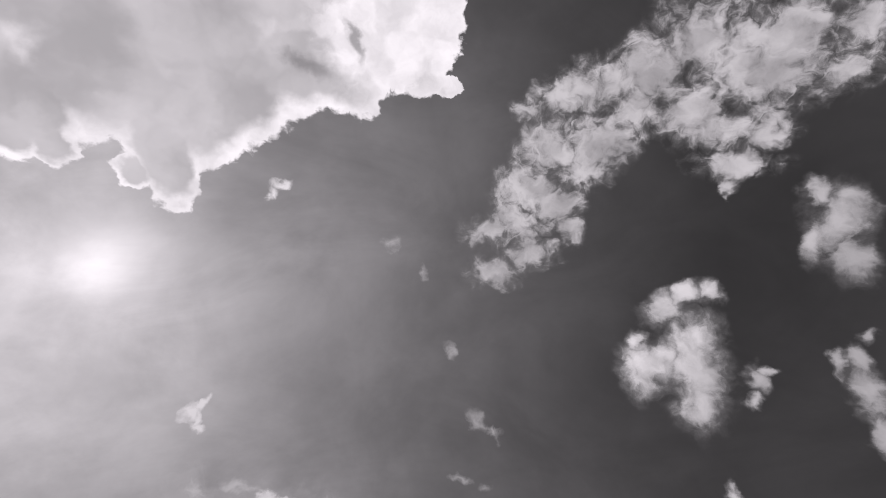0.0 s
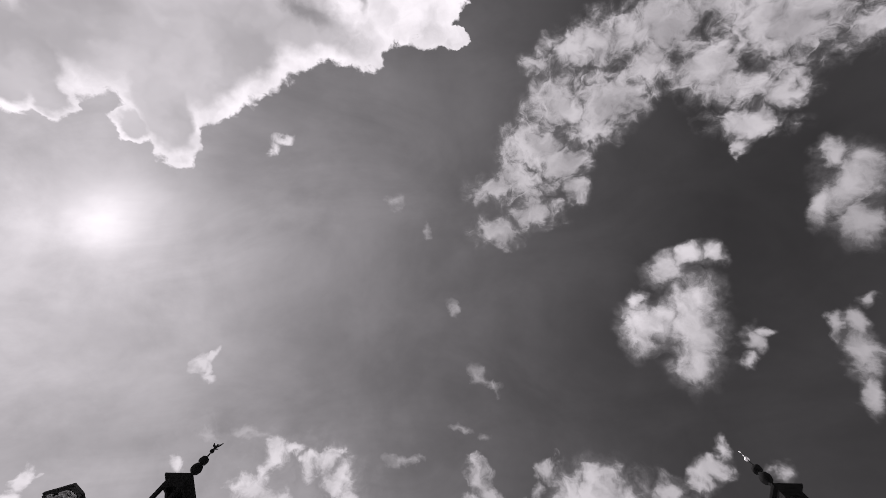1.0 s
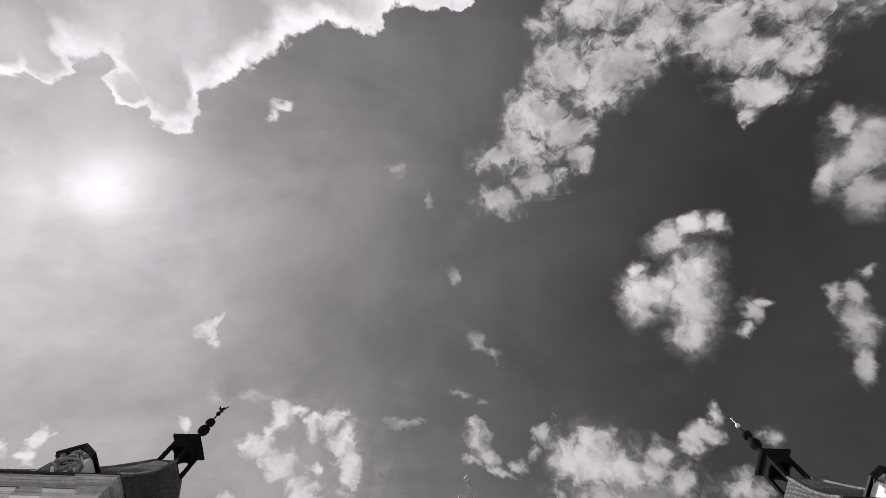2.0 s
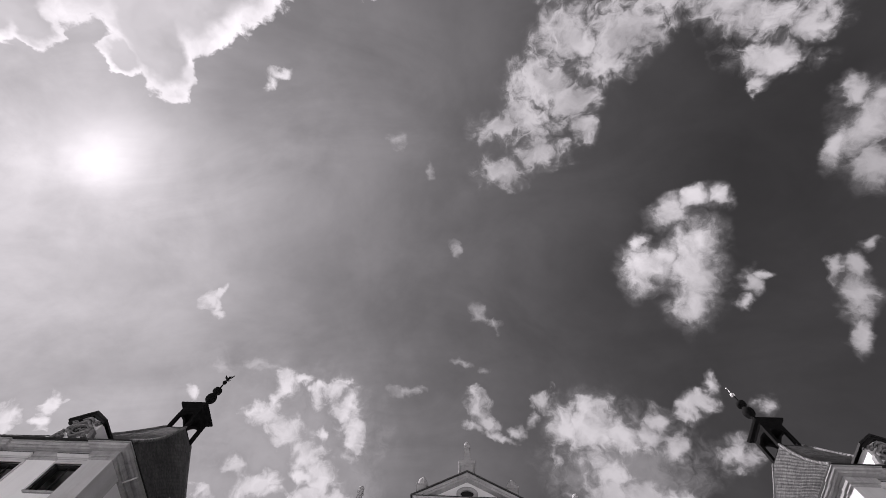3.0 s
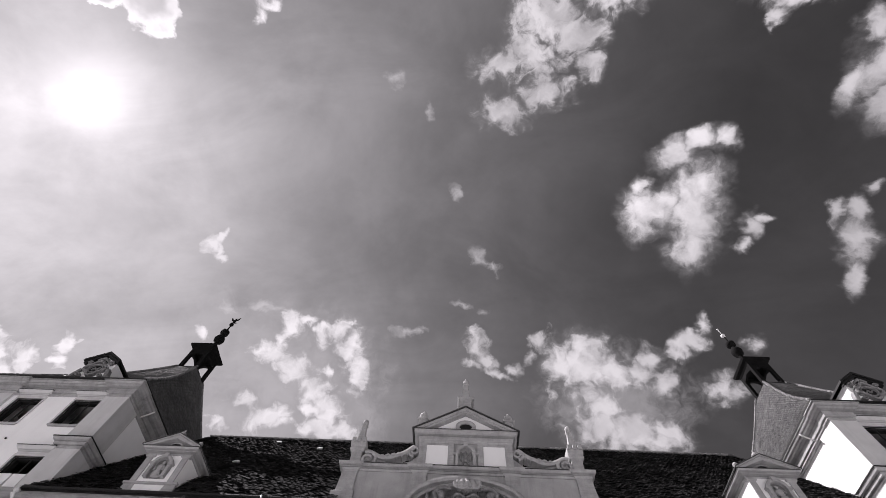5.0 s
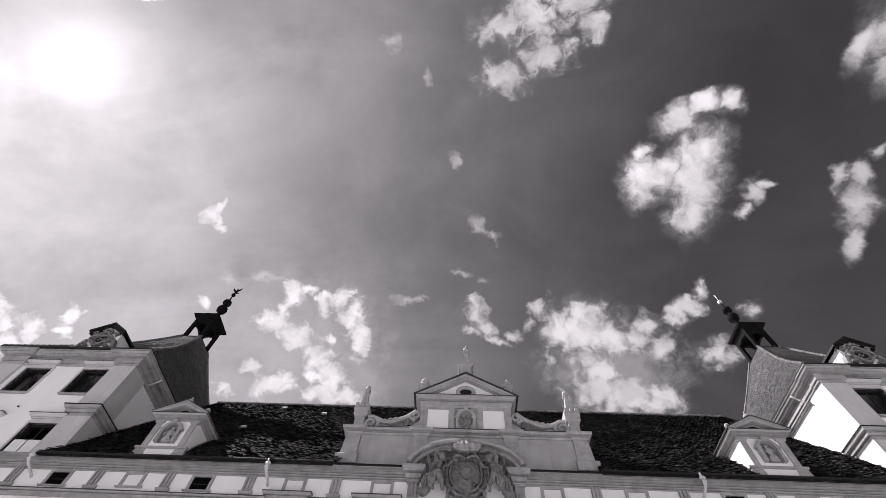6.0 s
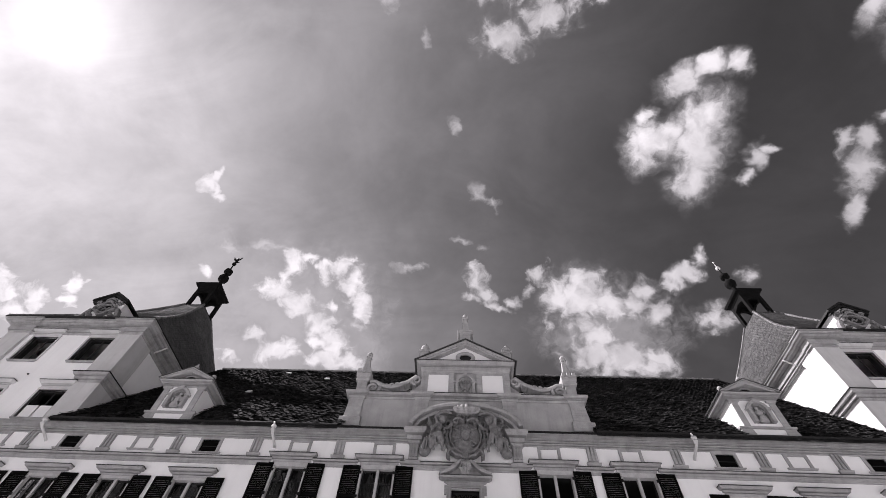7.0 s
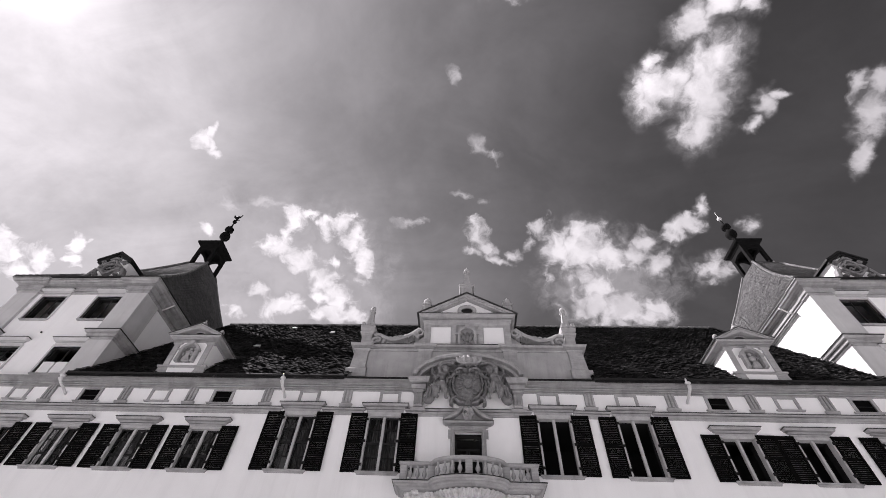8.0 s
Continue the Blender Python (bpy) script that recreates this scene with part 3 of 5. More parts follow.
def casement_window(x, z0, z1, half, parent, hood_z, tall, seed):
    """Stone surround, frame with mullion and glazed sashes, sill, hood and two open shutters."""
    rng = random.Random(seed)
    leaf_axis[0] = x
    y = WALL
    s = Shape()
    s.box(x - half - 0.02, x - half + 0.07, y - 0.06, y + 0.2, z0, z1).box(x + half - 0.07, x + half + 0.02, y - 0.06, y + 0.2, z0, z1)
    s.box(x - half - 0.02, x + half + 0.02, y - 0.06, y + 0.2, z1 - 0.05, z1 + (0.13 if tall else 0.06))
    win = part("window", s, FRAME, parent, "tall casement window between open black shutters" if tall else "casement window between open black shutters")
    part("mullion", Shape().box(x - 0.055, x + 0.055, y + 0.03, y + 0.16, z0, z1 - 0.05), FRAME, win)
    for side in (-1, 1):
        a, b = sorted((x + side * 0.06, x + side * (half - 0.07)))
        sash = Shape()
        d0, d1 = y + 0.12, y + 0.18
        sash.box(a, a + 0.05, d0, d1, z0, z1 - 0.05).box(b - 0.05, b, d0, d1, z0, z1 - 0.05)
        sash.box(a + 0.05, b - 0.05, d0, d1, z0, z0 + 0.07).box(a + 0.05, b - 0.05, d0, d1, z1 - 0.12, z1 - 0.05)
        n = 4 if tall else 3
        for k in range(1, n):
            zz = z0 + (z1 - z0) * k / n
            sash.box(a + 0.05, b - 0.05, d0 + 0.01, d1 - 0.01, zz - (0.05 if k == n // 2 else 0.018), zz + (0.05 if k == n // 2 else 0.018))
        sash.box((a + b) / 2 - 0.014, (a + b) / 2 + 0.014, d0 + 0.01, d1 - 0.01, z0 + 0.07, z1 - 0.12)
        if x > 0:
            continue
        part("sash", sash, SASH, win)
        for k in range(n):
            for h in (0, 1):
                p, q = a + 0.05 + (b - a - 0.1) * h / 2, a + 0.05 + (b - a - 0.1) * (h + 1) / 2
                u, w = z0 + (z1 - z0 - 0.1) * k / n + 0.06, z0 + (z1 - z0 - 0.1) * (k + 1) / n + 0.05
                t1, t2 = rng.uniform(-0.012, 0.012), rng.uniform(-0.012, 0.012)
                pane = Shape().add([(p, d0 + 0.03 + t1, u), (q, d0 + 0.03 - t1, u), (q, d0 + 0.03 - t1 + t2, w), (p, d0 + 0.03 + t1 + t2, w)], [(0, 1, 2, 3)])
                o = part("pane", pane, GLASS, win)
                o.visible_shadow = False
        if x < 0:
            # added folded sheet of random width, standing in for reflections in the panes
            cur = Shape()
            w = (b - a) * rng.uniform(0.45, 0.85)
            line = [(a + 0.03 + w * i / 12, y + 0.42 + 0.03 * (i % 2)) for i in range(13)]
            v = [(px, py, z0 + 0.02) for px, py in line] + [(px, py, z1 - 0.5 * rng.random()) for px, py in line]
            cur.add(v, [(i, i + 1, i + 14, i + 13) for i in range(12)])
            part("curtain", cur, REFLECTION_GREY, win, "added grey sheet behind the glass for the panes' reflection patches")
    part("sill", Shape().moulding(x - half - 0.06, x + half + 0.06, y, [(z0 - 0.14, 0.02), (z0 - 0.06, 0.06), (z0 - 0.05, 0.1), (z0 - 0.005, 0.1)]), STONE, win)
    hood = Shape().moulding(x - half - 0.04, x + half + 0.04, y, [(max(z1 + 0.06, hood_z - 0.3), 0.045), (max(z1 + 0.08, hood_z - 0.26), 0.05), (hood_z - 0.2, 0.07), (hood_z - 0.12, 0.16), (hood_z - 0.1, 0.23), (hood_z - 0.02, 0.25), (hood_z, 0.27), (hood_z + 0.02, 0.27)])
    part("hood", hood, STONE, win, "grey stone cornice hood over the window")
    flashing(x - half - 0.04, x + half + 0.04, y, hood_z + 0.03, 0.27, win)
    for side in (-1, 1):
        a, b = sorted((x + side * (half + 0.01), x + side * (half + 0.76)))
        sag = rng.uniform(-0.012, 0.012)
        shutter_leaf(a, b, z0 - 0.04 + sag, z1 + 0.1 + sag, y - 0.03 - (0.02 if side > 0 else 0.0), win)
    return win


for i, x in enumerate(TALL):
    casement_window(x, 8.98, 11.38, 0.73, palace, 11.82, True, 10 + i)
for i, x in enumerate(LOW):
    casement_window(x, 8.92, 10.64, 0.72, palace, 11.0, False, 30 + i)

# string course, broken by the tall windows' hoods
ends = [-29.5] + sorted(e for x in TALL for e in (x - 0.95, x + 0.95)) + [29.5]
for a, b in zip(ends[::2], ends[1::2]):
    part("string_course", Shape().moulding(a + 0.1, b - 0.1, WALL, [(11.37, 0.03), (11.44, 0.05), (11.46, 0.08), (11.55, 0.09), (11.58, 0.14), (11.65, 0.16), (11.67, 0.1)]), STONE, palace)
    flashing(a + 0.1, b - 0.1, WALL, 11.675, 0.14, palace)

# attic windows, open ones closed by a black sheet for their shade, blind ones filled with a pale panel
def attic_window(x, blind):
    s = Shape()
    z0, z1, h = (11.94 if blind else 11.88), 12.46, (0.36 if blind else 0.39)
    s.box(x - h - 0.13, x - h, WALL - 0.05, WALL + (0.02 if blind else 0.08), z0, z1).box(x + h, x + h + 0.13, WALL - 0.05, WALL + (0.02 if blind else 0.08), z0, z1)
    s.box(x - h - 0.13, x + h + 0.13, WALL - 0.05, WALL + (0.02 if blind else 0.08), z1, z1 + 0.12)
    w = part("attic_window", s, STONE, palace, "blind attic window framed in grey stone" if blind else "small dark attic window framed in grey stone")
    part("sill", Shape().moulding(x - h - 0.18, x + h + 0.18, WALL, [(z0 - 0.07, 0.03), (z0 - 0.04, 0.06), (z0, 0.08)]), STONE, w)
    if blind:
        part("panel", Shape().box(x - h + 0.03, x + h - 0.03, WALL - 0.018, WALL + 0.01, z0 + 0.03, z1 - 0.03), PANEL, w)
    else:
        part("pane", Shape().box(x - h, x + h, WALL + 0.03, WALL + 0.045, z0, z1), VOID, w, "black sheet standing in for the attic opening's shade")
        part("sash", Shape().box(x - h, x + h, WALL + 0.015, WALL + 0.027, z0 + 0.27, z0 + 0.3), SASH, w)


for x in ATTIC_OPEN:
    attic_window(x, False)
for x in ATTIC_BLIND:
    attic_window(x, True)


def fluted_strip(x):
    s = Shape()
    s.box(x - 0.21, x + 0.21, WALL - 0.05, WALL + 0.02, 11.8, 12.6)
    for k in (-0.15, 0.0, 0.15):
        s.box(x + k - 0.045, x + k + 0.045, WALL - 0.1, WALL - 0.05, 11.94, 12.6)
    p = part("frieze_pilaster", s, STONE, palace)
    part("base", Shape().moulding(x - 0.22, x + 0.22, WALL, [(11.76, 0.05), (11.84, 0.08), (11.9, 0.09), (11.92, 0.06)]), STONE, p)


for x in (-19.75, -15.98, -12.75, -9.12, -5.36, 5.66, 9.25, 12.78, 15.93):
    fluted_strip(x)

cornice = Shape()
for a, b in ((-29.4, XC - 2.3), (XC + 2.3, 29.4)):
    cornice.loft([(a, b, WALL - p, WALL + 0.3, z) for z, p in grooved([(12.56, 0.03), (12.60, 0.05), (12.63, 0.1), (12.68, 0.11), (12.71, 0.17), (12.75, 0.18), (12.78, 0.28), (12.81, 0.32), (12.83, 0.40), (12.86, 0.45), (12.885, 0.5), (12.91, 0.52)])])
part("cornice", cornice, STONE, palace)
for x0, x1 in ((-19.0, XC - 5.75), (XC + 5.75, 19.4)):
    part("gutter", Shape().tube([(x0, EAVE_Y - 0.06, EAVE_Z), (x1, EAVE_Y - 0.06, EAVE_Z)], 0.055, 8), GUTTER, palace, "dark sheet-metal eaves gutter")
for x0, x1 in ((XC - 5.75, XC - 2.75), (XC + 2.75, XC + 5.75)):
    part("ledge_cover", Shape().box(x0, x1, EAVE_Y - 0.02, WALL + 0.05, 12.91, 12.97), GUTTER, palace, "dark sheet-metal ledge cover")


def roof_z(y):
    return EAVE_Z + 0.12 + SLOPE * (y - EAVE_Y)


for x0, x1, y0 in ((-19.2, XC - 5.75, EAVE_Y), (XC - 5.75, XC + 5.75, 18.6), (XC + 5.75, 19.6, EAVE_Y)):
    z0 = EAVE_Z + SLOPE * (y0 - EAVE_Y)
    roof = Shape().add([(x0, y0, z0), (x1, y0, z0), (x1, RIDGE_Y, RIDGE_Z), (x0, RIDGE_Y, RIDGE_Z), (x1, 36.6, EAVE_Z), (x0, 36.6, EAVE_Z), (x0, y0, z0 - 0.15), (x1, y0, z0 - 0.15), (x1, RIDGE_Y, RIDGE_Z - 0.2), (x0, RIDGE_Y, RIDGE_Z - 0.2), (x1, 36.6, EAVE_Z - 0.15), (x0, 36.6, EAVE_Z - 0.15)],
             [(0, 1, 2, 3), (3, 2, 4, 5), (6, 9, 8, 7), (9, 11, 10, 8), (0, 6, 7, 1), (5, 4, 10, 11), (0, 3, 9, 6), (3, 5, 11, 9), (1, 7, 8, 2), (2, 8, 10, 4)])
    roof_ob = part("roof", roof, TILE, palace, "steep roof of mossy dark clay tiles")
tiles("roof_tiles", lambda t: Vector((-19.0, EAVE_Y - 0.03, EAVE_Z + 0.02)).lerp(Vector((-19.0, RIDGE_Y, RIDGE_Z)), t), lambda t: Vector((19.4, EAVE_Y - 0.03, EAVE_Z + 0.02)).lerp(Vector((19.4, RIDGE_Y, RIDGE_Z)), t), 70, 0.24, TILE, roof_ob, 5, 1.8,
      gaps=lambda p: (abs(p.x - XC) < 5.75 and p.y < 18.75) or (p.y < 18.15 and min(abs(p.x + 13.76), abs(p.x - 13.63)) < 1.25))
ridge_caps("ridge_tiles", (-19.0, RIDGE_Y, RIDGE_Z + 0.03), (19.4, RIDGE_Y, RIDGE_Z + 0.03), 0.12, RIDGE, roof_ob)
for x, y in ((-5.9, 22.6), (-12.6, 21.2), (6.9, 21.4), (-12.9, 25.6), (-9.4, 24.4), (6.2, 20.6)):
    z = roof_z(y)
    vent = Shape().add([(x - 0.17, y - 0.1, z + 0.02), (x + 0.17, y - 0.1, z + 0.02), (x + 0.15, y + 0.12, z + 0.28), (x - 0.15, y + 0.12, z + 0.28), (x - 0.15, y + 0.2, z + 0.1), (x + 0.15, y + 0.2, z + 0.1)],
                       [(0, 1, 2, 3), (3, 2, 5, 4), (0, 3, 4), (1, 5, 2)])
    part("vent_tile", vent, ZINC, roof_ob, "small pale metal vent tile")

for x in (-18.97, -8.33, 9.93):
    s = Shape().tube([(x, 17.35, 12.8), (x, 17.22, 12.72), (x, 17.2, 12.6), (x + 0.02, 17.35, 12.45), (x + 0.03, 17.75, 12.32), (x + 0.03, 18.02, 12.2)], [0.07, 0.1, 0.09, 0.06, 0.06, 0.06], 10)
    s.ball((x, 17.24, 12.74), (0.13, 0.1, 0.08)).tube([(x - 0.02, 17.25, 12.8), (x - 0.04, 17.22, 12.96)], [0.05, 0.03], 6)
    tagged(part("drainpipe", s, ZINC, None, smooth=True), "pale bent zinc drainpipe under the dark eaves", "drainpipe", "eaves drainpipes")


# ---- dormers ----
def dormer(x, seed):
    y, s = 18.2, Shape()
    s.box(x - 1.05, x + 1.05, y, y + 0.3, 13.45, 15.6)
    for side in (-1, 1):
        a, b = sorted((x + side * 1.05, x + side * 0.85))
        s.add([(a, y + 0.3, 13.6), (b, y + 0.3, 13.6), (b, y + 0.3, 15.6), (a, y + 0.3, 15.6), (a, 20.2, 15.6), (b, 20.2, 15.6)], [(0, 1, 2, 3), (0, 3, 4), (1, 5, 2), (3, 2, 5, 4), (0, 4, 5, 1)])
    d = part("dormer", s, PLASTER, palace, "white dormer with a stone pediment and an arched niche")
    part("plinth", Shape().moulding(x - 1.24, x - 0.72, y, [(13.0, 0.04), (13.4, 0.04), (13.78, 0.0), (13.82, 0.06), (13.92, 0.07), (13.95, 0.02)]).moulding(x + 0.72, x + 1.24, y, [(13.0, 0.04), (13.4, 0.04), (13.78, 0.0), (13.82, 0.06), (13.92, 0.07), (13.95, 0.02)]).moulding(x - 0.72, x + 0.72, y, [(13.78, 0.0), (13.82, 0.05), (13.92, 0.06), (13.95, 0.02)]), PALE_STONE, d)
    for side in (-1, 1):
        a = x + side * 0.9
        part("pilaster", Shape().box(a - 0.15, a + 0.15, y - 0.05, y, 13.95, 15.4).moulding(a - 0.16, a + 0.16, y, [(15.4, 0.05), (15.45, 0.09), (15.52, 0.1), (15.55, 0.06)]), PALE_STONE, d)
    # arched niche: a raised surround round a flat panel, its darker stone standing in for recess shade
    z0, zs, r = 14.12, 14.92, 0.42
    part("niche_surround", Shape().strip([(x - r, z0), (x - r, zs)] + arc(x, zs, r, 180, 0, 14) + [(x + r, zs), (x + r, z0)], 0.16, y - 0.2, y, 0.02)
         .box(x - 0.1, x + 0.1, y - 0.25, y, zs + r - 0.1, zs + r + 0.16).box(x - r - 0.15, x - r + 0.1, y - 0.23, y, zs - 0.06, zs + 0.06).box(x + r - 0.1, x + r + 0.15, y - 0.23, y, zs - 0.06, zs + 0.06), STONE, d)
    part("niche_back", Shape().prism([(x - 0.34, z0), (x + 0.34, z0)] + arc(x, zs, 0.34, 0, 180, 12), y - 0.012, y + 0.02), CARVED, d, "flat niche back, darker in place of the recess's shade")
    lean = 0.05 if seed == 3 else -0.05
    figure = Shape().ball((x + lean, y - 0.08, zs + 0.08), (0.08, 0.07, 0.1), 10).ball((x, y - 0.07, zs - 0.2), (0.15, 0.08, 0.22), 12)
    figure.ball((x - lean, y - 0.06, zs - 0.52), (0.17, 0.07, 0.25), 12).ball((x + 0.02, y - 0.06, z0 + 0.1), (0.24, 0.07, 0.08), 12)
    for side in (-1, 1):
        figure.tube([(x + side * 0.12, y - 0.08, zs - 0.08), (x + side * 0.24, y - 0.1, zs - 0.2), (x + side * (0.16 + lean), y - 0.12, zs - 0.38)], [0.055, 0.05, 0.04], 8)
        figure.tube([(x + side * 0.08, y - 0.1, zs - 0.4), (x + side * 0.16, y - 0.1, zs - 0.6), (x + side * 0.2, y - 0.06, z0 + 0.14)], [0.03, 0.04, 0.03], 6)
    part("relief", figure, PALE_STONE, d, "weathered stone relief in the niche", smooth=True)
    cap = [(15.55, 0.02), (15.62, 0.05), (15.66, 0.14), (15.72, 0.2), (15.76, 0.3), (15.86, 0.33)]
    ped = Shape().loft([(x - 1.1 - p, x + 1.1 + p, y - p, 20.1, z) for z, p in grooved(cap)])
    ped.prism([(x - 1.22, 15.86), (x + 1.22, 15.86), (x, 16.5)], y - 0.02, y + 0.4)
    for side in (-1, 1):
        ped.prism([(x + side * 1.46, 15.86), (x + side * 1.2, 15.86), (x, 16.42), (x, 16.64)], y - 0.32, y + 0.3)
        ped.prism([(x + side * 1.46, 15.93), (x, 16.72), (x, 16.66), (x + side * 1.46, 15.86)], y - 0.38, 20.6)
    part("pediment", ped, GABLE_RENDER, d)
    part("flashing", Shape().box(x - 1.46, x + 1.46, y - 0.36, 20.1, 15.86, 15.885), LEAD, d)
    for side in (-1, 1):
        part("flashing", Shape().prism([(x + side * 1.5, 15.95), (x, 16.76), (x, 16.72), (x + side * 1.5, 15.9)], y - 0.41, 20.6), LEAD, d)
    # flat black plate, the opening's shade put into its colour
    part("eye_window", Shape().prism(arc(x, 16.15, 0.25, 0, 360, 20, 0.12)[:-1], y - 0.05, y), ROOM, d)
    part("eye_surround", Shape().strip(arc(x, 16.15, 0.3, 0, 360, 20, 0.16), 0.08, y - 0.08, y), PALE_STONE, d)
    part("dormer_roof", Shape().prism([(x - 1.44, 15.9), (x + 1.44, 15.9), (x, 16.68)], y + 0.3, 21.2), TILE, d)
    balls = Shape().lathe(x, y - 0.1, [(0.11, 16.62), (0.05, 16.74), (0.1, 16.8), (0.15, 16.9), (0.11, 17.0), (0.04, 17.06), (0.03, 17.2)], 10)
    part("finial", balls, STONE, d)
    for side in (-1, 1):
        part("finial", Shape().lathe(x + side * 1.25, y - 0.1, [(0.09, 15.98), (0.05, 16.08), (0.1, 16.14), (0.13, 16.24), (0.1, 16.33), (0.03, 16.4)], 10), STONE, d)
    d.scale = (0.95, 1.0, 0.84)
    d.location = (0.05 * x + (0.74 if x < 0 else -0.79), -0.55, 1.93)
    return d


dormer(-14.5, 3)
dormer(14.42, 4)

# ---- the central gable ----
gable = part("gable", Shape().box(XC - 5.65, XC + 5.65, WALL + 0.06, WALL + 0.7, 12.9, 15.0).box(XC - 2.25, XC + 2.25, WALL + 0.06, WALL + 0.7, 15.0, 17.0), GABLE_RENDER, palace, "scrolled grey baroque gable with obelisks and a pediment")
BAND = [(14.88, 0.0), (14.95, 0.04), (15.0, 0.1), (15.06, 0.16), (15.16, 0.19), (15.2, 0.1)]
part("gable_band", Shape().loft([(XC - 5.7 - p, XC + 5.7 + p, WALL - p, WALL + 0.75 + p, z) for z, p in grooved(BAND)]), STONE, gable)
part("flashing", Shape().box(XC - 5.92, XC + 5.92, WALL - 0.22, WALL + 0.97, 15.165, 15.19), LEAD, gable)
for side in (-1, 1):
    a = XC + side * 5.33
    lean = side * 0.1
    s = Shape().loft([(a - 0.4 + lean, a + 0.4 + lean, WALL - 0.06, WALL + 0.76, 13.3), (a - 0.34, a + 0.34, WALL - 0.06, WALL + 0.76, 14.85)])
    s.loft([(a - 0.52 + lean, a + 0.52 + lean, WALL - 0.16, WALL + 0.8, 13.3), (a - 0.5 + lean, a + 0.5 + lean, WALL - 0.16, WALL + 0.8, 13.75), (a - 0.42, a + 0.42, WALL - 0.08, WALL + 0.76, 13.83)])
    s.moulding(a - 0.36, a + 0.36, WALL - 0.06, [(14.85, 0.02), (14.95, 0.06), (15.0, 0.12), (15.06, 0.2), (15.17, 0.23), (15.22, 0.12)], WALL + 0.7)
    part("end_pilaster", s, PALE_STONE, gable)
    b = XC + side * 2.12
    part("pilaster", Shape().box(b - 0.34, b + 0.34, WALL - 0.05, WALL + 0.1, 13.3, 14.85).moulding(b - 0.36, b + 0.36, WALL - 0.05, [(14.85, 0.02), (14.95, 0.06), (15.0, 0.12), (15.06, 0.2), (15.17, 0.23), (15.22, 0.12)]), PALE_STONE, gable)
    # pedestal and obelisk
    o = XC + side * 5.28
    ob = part("obelisk", Shape().loft([(o - w, o + w, WALL + 0.35 - w, WALL + 0.35 + w, z) for z, w in ((15.2, 0.34), (15.4, 0.34), (15.42, 0.25), (15.95, 0.25), (16.0, 0.34), (16.1, 0.37), (16.12, 0.24))])
              .loft([(o - w, o + w, WALL + 0.35 - w, WALL + 0.35 + w, z) for z, w in ((16.12, 0.24), (16.22, 0.36), (16.42, 0.39), (16.52, 0.39), (16.54, 0.2), (17.7, 0.095), (17.72, 0.14), (17.8, 0.14), (17.82, 0.08))]).ball((o, WALL + 0.35, 17.95), (0.15, 0.15, 0.18)),
              PALE_STONE, gable, "pale stone obelisk on a pedestal")
    for k in (-1, 0, 1):
        part("foot_block", Shape().box(o + k * 0.26 - 0.08, o + k * 0.26 + 0.08, WALL - 0.1, WALL + 0.02, 16.42, 16.66), PALE_STONE, ob)
    # scroll between obelisk and upper storey
    m = lambda u, w: (XC + side * u, w)
    spiral = lambda cu, cw, r0, turns, start: [m(cu + r0 * (1 - 0.8 * i / 30) * math.cos(radians(start + turns * 360 * i / 30)), cw + r0 * (1 - 0.8 * i / 30) * math.sin(radians(start + turns * 360 * i / 30))) for i in range(31)]
    curve = [m(4.46 - 0.098 * i, 15.82 - 0.24 * math.sin(math.pi * min(i / 13, 1)) * 0.9 + (0.0 if i < 13 else 0.07 * (i - 13) ** 1.35 * 0.5)) for i in range(21)]
    vol = Shape().strip(spiral(4.66, 15.52, 0.42, 1.7, 60), [0.17 - 0.003 * i for i in range(31)], WALL - 0.02, WALL + 0.5, 0.04)
    vol.strip(curve, 0.2, WALL - 0.02, WALL + 0.5, 0.04)
    vol.strip(spiral(2.5, 16.05, 0.28, 1.6, -90), [0.15 - 0.003 * i for i in range(31)], WALL - 0.02, WALL + 0.5, 0.04)
    vol.prism([m(5.0, 15.2), m(4.9, 15.75), m(4.4, 15.7), m(3.6, 15.4), m(2.7, 15.5), m(2.25, 15.9), m(2.25, 15.2)], WALL + 0.12, WALL + 0.45)
    part("volute", vol, PALE_STONE, gable, "carved stone scroll with a spiral at each end")
    leaf = Shape()
    for k in range(5):
        u = 4.0 - 0.27 * k
        leaf.strip([m(u + 0.13 * math.cos(t), 15.62 + 0.05 * k - 0.02 + 0.16 * math.sin(t)) for t in (0.2, 0.9, 1.6, 2.3, 3.0, 3.6)], [0.07, 0.09, 0.09, 0.08, 0.06, 0.03], WALL, WALL + 0.35, 0.03)
    part("leaf_carving", leaf, STONE, gable)
    # urn
    u = XC + side * 2.2
    part("urn", Shape().loft([(u - w, u + w, WALL - 0.05 - w, WALL - 0.05 + w, z) for z, w in ((17.22, 0.22), (17.74, 0.22), (17.75, 0.29), (17.84, 0.29))]).lathe(u, WALL - 0.05, [(0.12, 17.84), (0.1, 17.9), (0.2, 17.98), (0.23, 18.12), (0.19, 18.24), (0.1, 18.34), (0.05, 18.36), (0.05, 18.44)], 14), PALE_STONE, gable, "stone urn on a small block")
    # upper pilasters and panels
    for off in (2.08, 0.7):
        c = XC + side * off
        w = 0.18 if off > 1 else 0.13
        part("upper_pilaster", Shape().box(c - w, c + w, WALL - 0.04, WALL + 0.1, 15.2, 16.55), PALE_STONE, gable)
    c = XC + side * 1.4
    part("panel_frame", Shape().box(c - 0.62, c + 0.62, WALL + 0.02, WALL + 0.08, 15.2, 16.55), PALE_STONE, gable)
